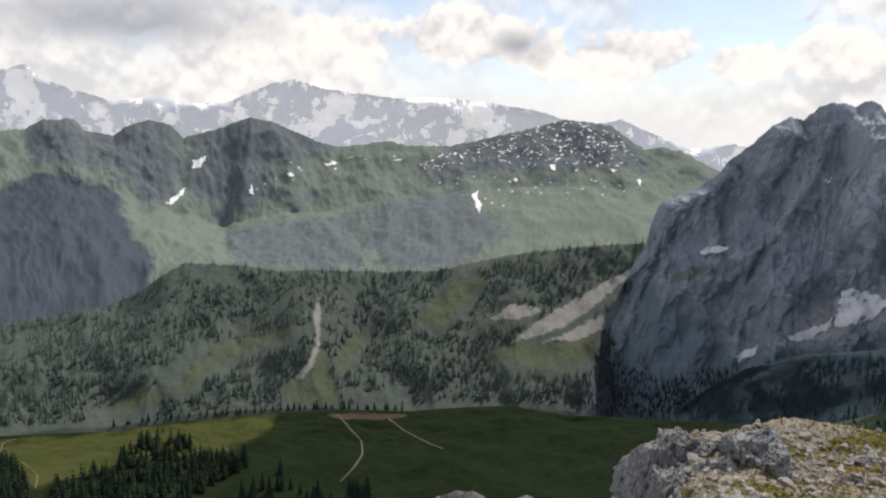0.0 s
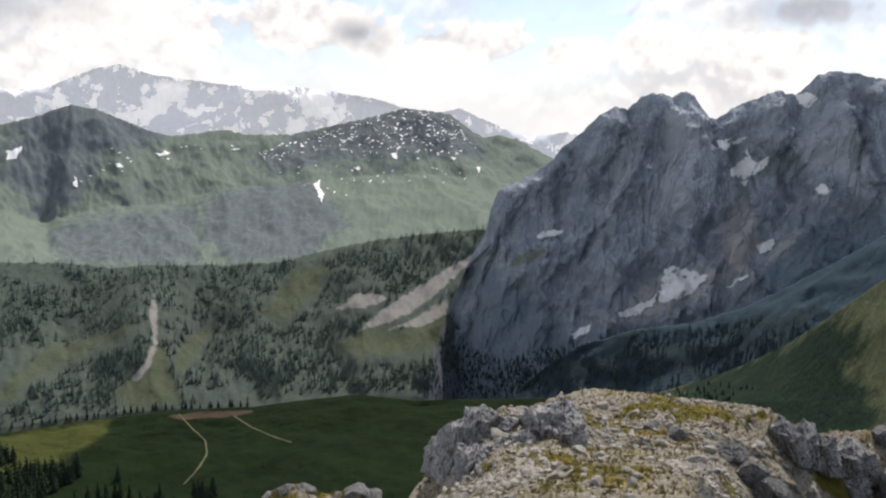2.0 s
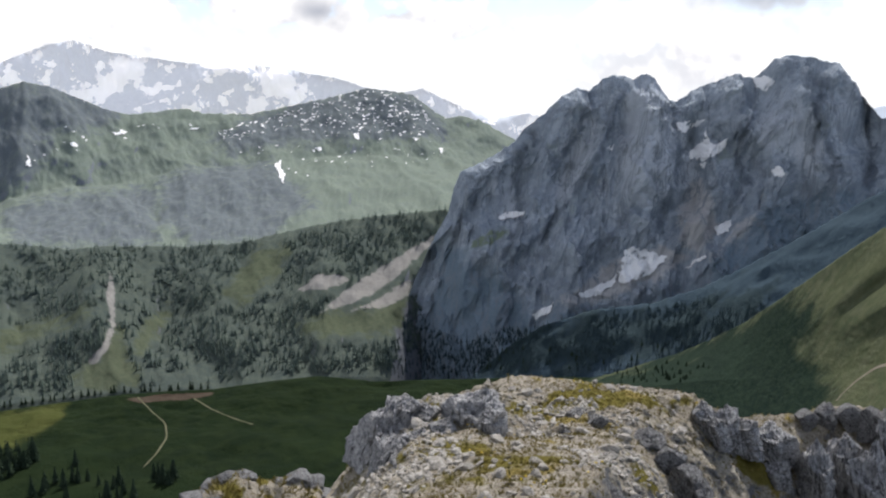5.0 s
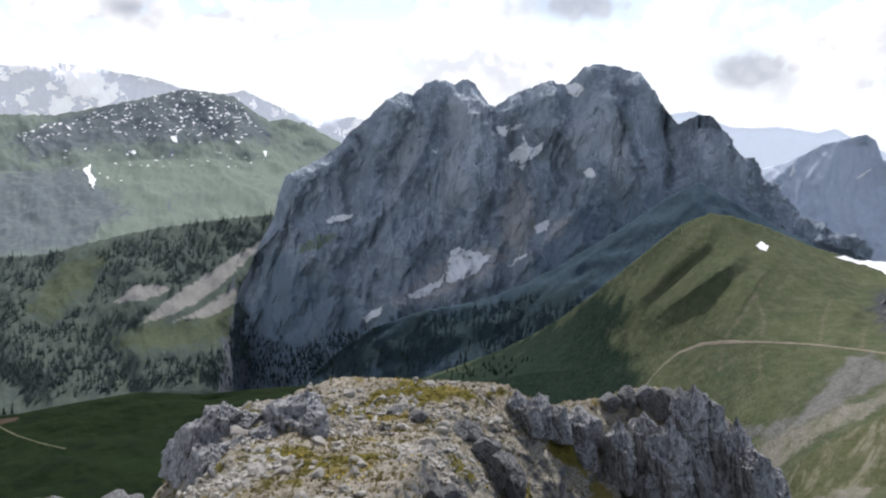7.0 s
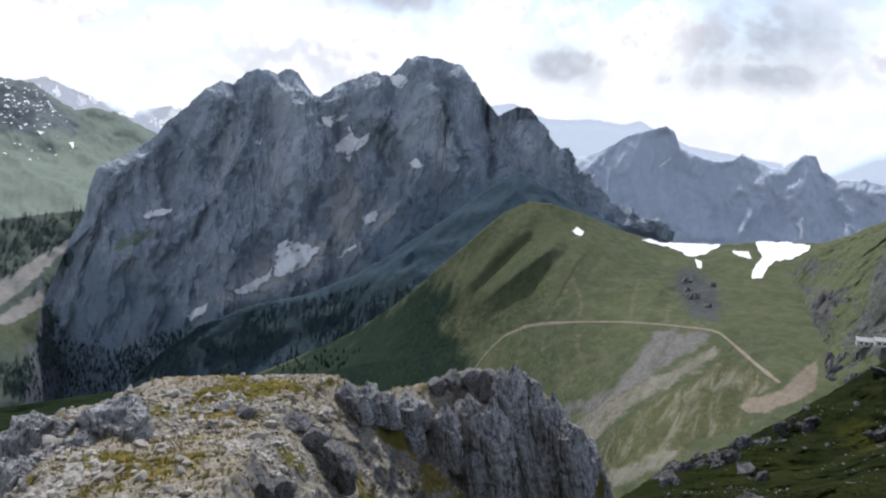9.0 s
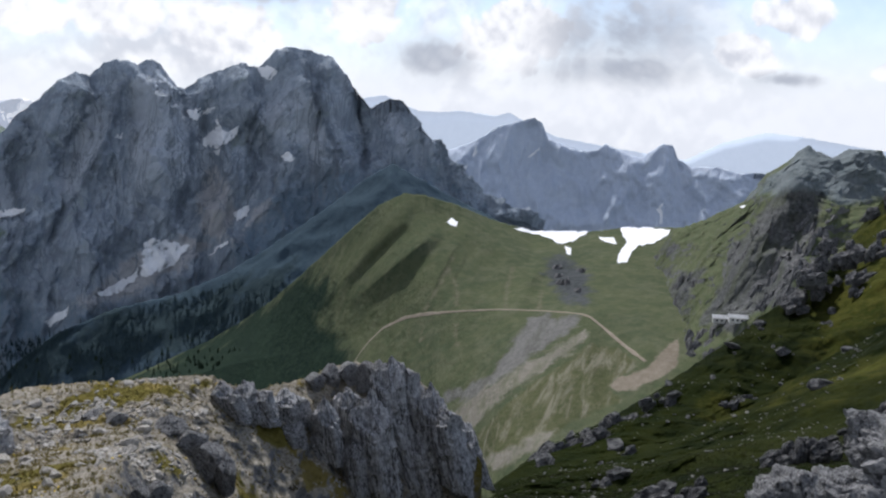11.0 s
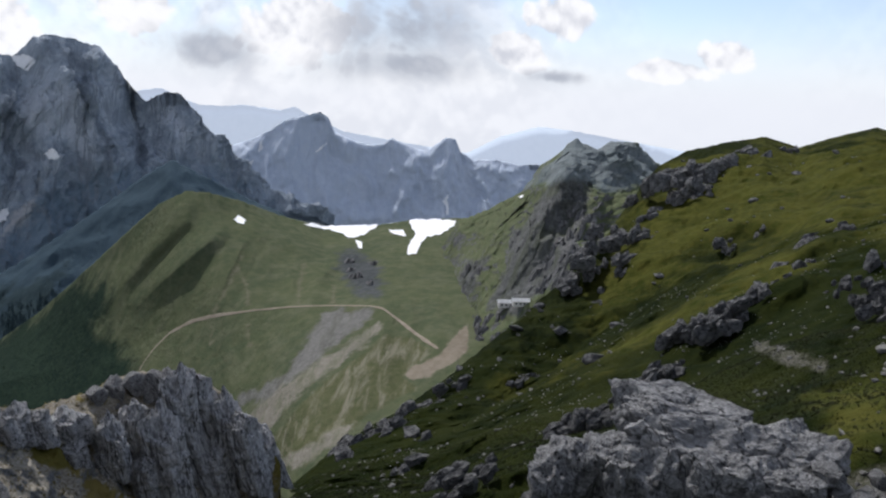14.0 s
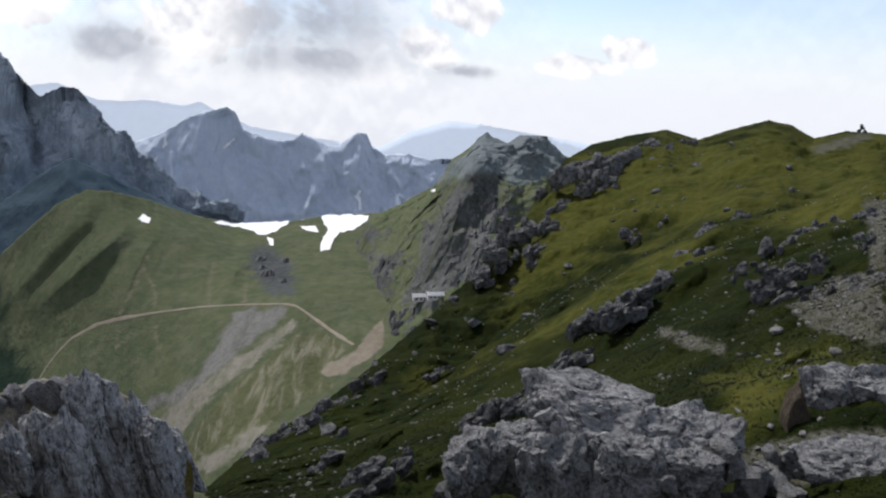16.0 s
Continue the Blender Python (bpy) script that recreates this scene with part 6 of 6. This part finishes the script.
brown = tagged(new("boulder", BROWN_BLOCK), "dark brown weathered boulder leaning on the slope", "boulder")
brown.location, brown.scale = (x, y, top - 0.55), (wide * 0.9, wide * 0.9, 1.35)
brown.rotation_euler = (0, radians(8), radians(20))


def pebble(seed, detail=1):
    rng = random.Random(seed)
    bm = bmesh.new()
    bmesh.ops.create_icosphere(bm, subdivisions=detail, radius=0.5)
    planes = [(Vector((rng.uniform(-1, 1), rng.uniform(-1, 1), rng.uniform(-1, 1))).normalized(), rng.uniform(0.2, 0.4)) for _ in range(6)]
    for v in bm.verts:
        for n, d in planes:
            over = v.co.dot(n) - d
            if over > 0:
                v.co -= n * over
        v.co += noise.noise_vector(v.co * 3 + Vector((seed, 0, 0))) * 0.05
    return bm


M_SLOPESTONE = material("grey_stone_in_grass", ((0.08, 0.08, 0.076), (0.15, 0.147, 0.14), (0.27, 0.262, 0.25)), 2.0, bump=0.5, depth=0.04)
STONES = [bm_mesh("stone", pebble(k, 2), M_STONE) for k in range(8)]

SLOPE_STONES = [bm_mesh("stone", pebble(k + 15, 2), M_SLOPESTONE) for k in range(6)]


def scatter_stones(count, region, land_name, sizes, label, group, seed, name="stone", meshes=STONES):
    """Loose stones lying on the land, as things. region: (bearings, distances)."""
    rng = random.Random(seed)
    (b0, b1), (d0, d1) = region
    made = 0
    while made < count:
        b, d = radians(rng.uniform(b0, b1)), d0 + (d1 - d0) * rng.random() ** 0.8
        place, normal = drop(math.sin(b) * d, math.cos(b) * d, land_name)
        made += 1
        if not place or normal.z < 0.5:
            continue
        size = sizes[0] + (sizes[1] - sizes[0]) * rng.random() ** 3
        stone = tagged(new(name, meshes[rng.randrange(len(meshes))]), label, "stone", group)
        stone.location = place + Vector((0, 0, size * 0.12))
        stone.scale = (size * rng.uniform(0.8, 1.5), size * rng.uniform(0.7, 1.2), size * rng.uniform(0.45, 0.9))
        stone.rotation_euler = (rng.uniform(-0.5, 0.5), rng.uniform(-0.5, 0.5), rng.uniform(0, 6.28))


scatter_stones(200, ((14, 40), (7.5, 17.5)), "knoll", (0.06, 0.28), "loose pale limestone stone on stony turf", "loose stones on the knoll", 5)
scatter_stones(110, ((58, 100), (14, 60)), "slope", (0.10, 0.5), "pale grey stone in the grass", "stones on the grass slope", 6, meshes=SLOPE_STONES)
scatter_stones(220, ((55, 92), (45, 140)), "slope", (0.25, 1.5), "grey rock in the grass", "rocks high on the grass slope", 7, "rock", [bm_mesh("rock", pebble(k + 30, 2), M_CRAG) for k in range(6)])


def strewn(name, units, count, region, land_name, sizes, mat, label, category, seed, flat=0.7, gate=None, tilt=0.4, lift=0.1, power=2.0):
    """Countless small things of one kind in one mesh. units: list of (verts, faces)."""
    rng = random.Random(seed)
    (b0, b1), (d0, d1) = region
    verts, faces = [], []
    for _ in range(count):
        b, d = radians(rng.uniform(b0, b1)), math.sqrt(d0 * d0 + (d1 * d1 - d0 * d0) * rng.random())
        place, normal = drop(math.sin(b) * d, math.cos(b) * d, land_name)
        if not place or (gate and not gate(place, normal, rng)):
            continue
        size = sizes[0] + (sizes[1] - sizes[0]) * rng.random() ** power
        m = Matrix.Translation(place + Vector((0, 0, size * lift))) @ Euler((rng.uniform(-tilt, tilt), rng.uniform(-tilt, tilt), rng.uniform(0, 6.28))).to_matrix().to_4x4() @ Matrix.Diagonal((size * rng.uniform(0.8, 1.6), size * rng.uniform(0.6, 1.0), size * flat, 1))
        uv, uf = units[rng.randrange(len(units))]
        o = len(verts)
        verts += [tuple(m @ v) for v in uv]
        faces += [[o + i for i in f] for f in uf]
    return tagged(new(name, mesh_of(name, verts, faces, mat, False)), label, category, kind="stuff")


def unit_of(bm):
    got = ([v.co.copy() for v in bm.verts], [[v.index for v in f.verts] for f in bm.faces])
    bm.free()
    return got


def tuft(seed, blades=7, spread=0.5):
    rng = random.Random(seed)
    verts, faces = [], []
    for k in range(blades):
        a, r = rng.uniform(0, 6.28), rng.uniform(0, spread * 0.5)
        x, y = math.cos(a) * r, math.sin(a) * r
        c = rng.uniform(0, 6.28)
        dx, dy = math.cos(c) * 0.055, math.sin(c) * 0.055
        bx, by, h = math.cos(a) * rng.uniform(0.1, 0.5), math.sin(a) * rng.uniform(0.1, 0.5), rng.uniform(0.5, 1.0)
        o = len(verts)
        verts += [Vector((x - dx, y - dy, 0)), Vector((x + dx, y + dy, 0)), Vector((x + bx * 0.5 + dx * 0.7, y + by * 0.5 + dy * 0.7, h * 0.6)), Vector((x + bx * 0.5 - dx * 0.7, y + by * 0.5 - dy * 0.7, h * 0.6)), Vector((x + bx, y + by, h))]
        faces += [[o, o + 1, o + 2, o + 3], [o + 3, o + 2, o + 4]]
    return verts, faces


def leaf_material(name, a, b, scale):
    m = material(name, (a, tuple((p + q) / 2 for p, q in zip(a, b)), b), scale, rough=0.7, bump=0)
    return m


M_TUFT = leaf_material("olive_alpine_grass", (0.10, 0.09, 0.018), (0.27, 0.21, 0.05), 0.8)
M_FLOWER = leaf_material("yellow_flower", (0.50, 0.36, 0.02), (0.66, 0.48, 0.04), 3.0)
PEBBLES = [unit_of(pebble(k + 60)) for k in range(7)]
TUFTS = [tuft(k) for k in range(6)]


def grassy(place, normal, rng):
    return noise.fractal(place * 0.55 + Vector((3, 3, 3)), 0.8, 2.0, 3) > 0.04 - 0.42 * min(1.0, max(0.0, (place.x - 6.5) / 2.5)) + rng.uniform(-0.15, 0.15)


def bare(place, normal, rng):
    return normal.z > 0.55 and not grassy(place, normal, rng)


strewn("scattered_stones", PEBBLES, 34000, ((12, 46), (6.5, 18.5)), "knoll", (0.02, 0.16), M_STONE, "broken pale limestone rubble", "rubble", 21, gate=bare, power=4.0, flat=0.55, tilt=0.7)
strewn("grass_tufts", TUFTS, 20000, ((12, 50), (6.5, 18.5)), "knoll", (0.03, 0.085), M_TUFT, "short olive-green alpine grass tufts", "grass", 22, flat=0.9, gate=grassy, lift=0, tilt=0.2)

strewn("grass_tufts", TUFTS, 1800, ((-2, 13), (22, 27)), "lower_knoll", (0.10, 0.26), M_TUFT, "olive grass on the lower knoll", "grass", 27, flat=0.9, gate=lambda p, n, r: n.z > 0.5, lift=0, tilt=0.2)


def flowery(place, normal, rng):
    return noise.noise(place * 0.8 + Vector((9, 1, 4))) > 0.22 and grassy(place, normal, rng)


strewn("yellow_flowers", [unit_of(pebble(90))], 1500, ((12, 50), (6.5, 18.5)), "knoll", (0.03, 0.05), M_FLOWER, "small yellow alpine flowers in the grass", "flowers", 23, flat=0.5, gate=flowery, lift=1.2)
M_MEADOWGRASS = leaf_material("long_green_grass", (0.010, 0.014, 0.003), (0.036, 0.036, 0.008), 0.6)
strewn("grass_tufts", TUFTS, 30000, ((52, 104), (11, 40)), "slope", (0.05, 0.13), M_MEADOWGRASS, "steep slope grass in dark green tufts", "grass", 24, flat=0.8, lift=0, tilt=0.3)
strewn("scattered_stones", PEBBLES, 7000, ((52, 104), (11, 80)), "slope", (0.04, 0.26), M_SLOPESTONE, "pale stones strewn over the grass slope", "rubble", 25, power=3.0, gate=lambda p, n, r: noise.fractal(p * 0.16, 0.8, 2.0, 3) > 0.12 + r.uniform(-0.2, 0.2))


def on_rubble(place, normal, rng):
    at = (math.degrees(math.atan2(place.x, place.y)), math.degrees(math.atan2(place.z - EYE.z, math.hypot(place.x, place.y))))
    return rng.random() < 0.6 and any(within(at, outline) for outline in SLOPE_STONY)


strewn("scattered_stones", PEBBLES, 9000, ((83, 102), (12, 70)), "slope", (0.04, 0.30), M_SLOPESTONE, "pale rubble of a stony path across the slope", "rubble", 26, power=2.5, gate=on_rubble, tilt=0.6)

# ---- cairn on the skyline ----
cairn_at = drop(170.0, -14.05, "slope")[0] or Vector((170, -14, -3))
cairn = tagged(new("cairn"), "small dark stone cairn on the grassy skyline", "cairn")
cairn.location = cairn_at
for k, (dx, h, s) in enumerate(((-0.5, 0.25, 0.9), (0.45, 0.3, 1.0), (0.0, 0.85, 0.9), (0.15, 1.35, 0.7))):
    stone = new("stone", FAR_BLOCKS[k])
    stone.parent, stone.location, stone.scale = cairn, (0, dx, h), (s, s, s * 0.8)

# ---- trees ----
M_BARK = material("spruce_bark", ((0.05, 0.04, 0.03), (0.08, 0.06, 0.045), (0.11, 0.09, 0.07)), 1.0, bump=0.4, depth=0.05)
M_NEEDLE = material("spruce_needles", ((0.016, 0.028, 0.020), (0.026, 0.042, 0.027), (0.045, 0.062, 0.034)), 0.2, bump=0.4, depth=0.4)
# the same needles with shade, then haze, put into the colour
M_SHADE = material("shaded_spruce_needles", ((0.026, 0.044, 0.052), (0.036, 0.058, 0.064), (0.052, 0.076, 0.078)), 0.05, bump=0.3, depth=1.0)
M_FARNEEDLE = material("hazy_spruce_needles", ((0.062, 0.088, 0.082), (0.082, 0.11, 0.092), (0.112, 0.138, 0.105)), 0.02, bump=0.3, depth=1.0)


def crown(seed, tiers, spokes):
    """A spruce crown one metre high: drooping, ragged whorls of boughs."""
    rng = random.Random(seed)
    verts, faces = [], []
    for t in range(tiers):
        z = 0.10 + 0.86 * t / tiers
        r = 0.20 * (1 - t / tiers) ** 0.85 + 0.015
        o = len(verts)
        verts.append(Vector((rng.uniform(-0.006, 0.006), rng.uniform(-0.006, 0.006), z + 0.17 * (1 - t / tiers * 0.5))))
        turn = rng.uniform(0, 6)
        for k in range(spokes * 2):
            a = turn + math.pi * k / spokes
            q = r * (rng.uniform(0.8, 1.2) if k % 2 == 0 else rng.uniform(0.38, 0.6))
            verts.append(Vector((math.cos(a) * q, math.sin(a) * q, z - (0.03 if k % 2 == 0 else -0.015) + rng.uniform(-0.01, 0.01))))
        n = spokes * 2
        faces += [[o, o + 1 + k, o + 1 + (k + 1) % n] for k in range(n)]
    return verts, faces


def trunk():
    bm = bmesh.new()
    bmesh.ops.create_cone(bm, cap_ends=True, segments=7, radius1=0.018, radius2=0.004, depth=0.95, matrix=Matrix.Translation((0, 0, 0.46)))
    return bm


TRUNK = bm_mesh("trunk", trunk(), M_BARK)
CROWNS = []
for k in range(5):
    v, f = crown(k, 8, 7)
    CROWNS.append(mesh_of("crown", [tuple(p) for p in v], f, M_NEEDLE, False))


def spruce(place, high, k, group):
    tree = tagged(new("spruce"), "dark green spruce tree on the mountain meadow", "tree", group)
    tree.location = place - Vector((0, 0, 0.3))
    for part_name, mesh in (("trunk", TRUNK), ("crown", CROWNS[k % len(CROWNS)])):
        part_ob = new(part_name, mesh)
        part_ob.parent = tree
    tree.scale = (high * 1.15, high * 1.15, high)
    tree.rotation_euler = (0, 0, k * 1.7)
    return tree


rng = random.Random(3)
FOREST_LAND = ["meadow", "mountain_wooded", "mountain_spur", "mountain_massif", "hill"]
FOREST_COUNTS = (105, 45, 30, 10, 20, 10, 60, 18)
k = 0
for i, (outline, count) in enumerate(zip(FOREST, FOREST_COUNTS)):
    made = tries = 0
    while made < count and tries < 4000:
        tries += 1
        p = (rng.uniform(min(q[0] for q in outline), max(q[0] for q in outline)), rng.uniform(min(q[1] for q in outline), max(q[1] for q in outline)))
        if not within(p, outline):
            continue
        got = seen(p[0], p[1], FOREST_LAND)
        if got:
            spruce(got[0], rng.uniform(13, 27) * (1.0 if i < 4 else 0.28 if i == 6 else 0.5), k, "spruce trees in the valley")
            made, k = made + 1, k + 1
for line in TREE_LINES:
    for (b0, r0), (b1, r1) in zip(line, line[1:]):
        for s in range(7):
            u = (s + rng.random() * 0.8) / 7
            got = seen(b0 + (b1 - b0) * u, r0 + (r1 - r0) * u - 0.12, FOREST_LAND)
            if got:
                spruce(got[0], rng.uniform(10, 18), k, "row of spruce trees at the meadow's edge")
                k += 1
got = seen(*LONE_TREE, FOREST_LAND)
spruce(got[0], 22, 3, "spruce trees in the valley")

FAR_SPRUCE = [crown(k + 20, 4, 4) for k in range(6)]
clear_ground = WOOD_SCREE + WOOD_MEADOW


def wooded(name, count, outlines, names, sizes, label, seed, mat, density):
    rng = random.Random(seed)
    verts, faces = [], []
    for outline in outlines:
        b0, b1, r0, r1 = min(q[0] for q in outline), max(q[0] for q in outline), min(q[1] for q in outline), max(q[1] for q in outline)
        for _ in range(count):
            p = (rng.uniform(b0, b1), rng.uniform(r0, r1))
            if not within(p, outline) or any(within(q, o) for o in clear_ground for q in (p, (p[0], p[1] + 0.35), (p[0], p[1] + 0.7))):
                continue
            got = seen(p[0], p[1], names)
            if not got or noise.fractal(got[0] / 90, 0.8, 2, 3) < density + rng.uniform(-0.2, 0.2):
                continue
            high = rng.uniform(*sizes)
            m = Matrix.Translation(got[0] - Vector((0, 0, 1.0))) @ Matrix.Rotation(rng.uniform(0, 6.28), 4, "Z") @ Matrix.Diagonal((high * 1.2, high * 1.2, high, 1))
            uv, uf = FAR_SPRUCE[rng.randrange(6)]
            o = len(verts)
            verts += [tuple(m @ v) for v in uv]
            faces += [[o + i for i in f] for f in uf]
    return tagged(new(name, mesh_of(name, verts, faces, mat, False)), label, "forest", kind="stuff")


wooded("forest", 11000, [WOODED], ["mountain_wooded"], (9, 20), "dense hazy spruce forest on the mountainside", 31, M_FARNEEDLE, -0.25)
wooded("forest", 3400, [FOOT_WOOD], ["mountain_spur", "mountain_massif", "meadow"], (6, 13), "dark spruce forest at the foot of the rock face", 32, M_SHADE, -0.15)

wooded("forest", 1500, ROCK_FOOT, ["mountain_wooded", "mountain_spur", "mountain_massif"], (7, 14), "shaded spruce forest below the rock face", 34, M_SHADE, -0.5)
wooded("forest", 420, [FOREST[0], FOREST[1]], ["meadow"], (12, 24), "dark spruce wood on the valley meadow", 33, M_NEEDLE, -0.9)

# ---- huts below the ridge ----
M_WALL = material("weathered_white_wall", ((0.45, 0.44, 0.42), (0.55, 0.54, 0.52), (0.65, 0.64, 0.62)), 0.6, bump=0.2, depth=0.05)
M_ROOF = material("pale_metal_roof", ((0.55, 0.56, 0.58), (0.65, 0.66, 0.68), (0.75, 0.76, 0.77)), 0.4, rough=0.45, bump=0.2, depth=0.05)
M_DARK = material("dark_window_glass", ((0.02, 0.025, 0.03), (0.03, 0.035, 0.04), (0.05, 0.05, 0.06)), 1.0, rough=0.15, bump=0)


def part(name, bm, mat, parent, label=""):
    ob = new(name, bm_mesh(name, bm, mat))
    ob.parent = parent
    return tagged(ob, label)


def slab(size, at):
    bm = bmesh.new()
    bmesh.ops.create_cube(bm, size=1, matrix=Matrix.Translation(at) @ Matrix.Diagonal((*size, 1)))
    bmesh.ops.bevel(bm, geom=bm.edges[:], offset=min(size) * 0.08, segments=1, affect="EDGES")
    return bm


def gable(length, width, rise, z):
    bm = bmesh.new()
    for side in (-1, 1):
        vs = [bm.verts.new(v) for v in ((-length / 2, side * width / 2, z), (length / 2, side * width / 2, z), (length / 2, 0, z + rise), (-length / 2, 0, z + rise))]
        bm.faces.new(vs)
    bmesh.ops.solidify(bm, geom=bm.faces[:], thickness=0.25)
    return bm


def hut(bearing, rise, length, label):
    got = seen(bearing, rise, ["mountain_ridge", "hill"])
    h = tagged(new("mountain_hut"), label, "hut")
    h.location, h.rotation_euler = got[0] - Vector((0, 0, 0.4)), (0, 0, radians(-bearing + 8))
    part("wall", slab((length, 5.0, 3.2), (0, 0, 1.6)), M_WALL, h)
    part("roof", gable(length + 1.0, 6.4, 1.3, 3.0), M_ROOF, h, "pale metal roof")
    for i in range(4):
        part("window", slab((1.1, 0.12, 1.0), ((i - 1.5) * length / 4.6, -2.52, 1.8)), M_DARK, h)


hut(66.60, -14.15, 11.0, "low white hut with a pale metal roof among crags")
hut(67.60, -14.02, 10.0, "low white hut with a pale metal roof beside another")
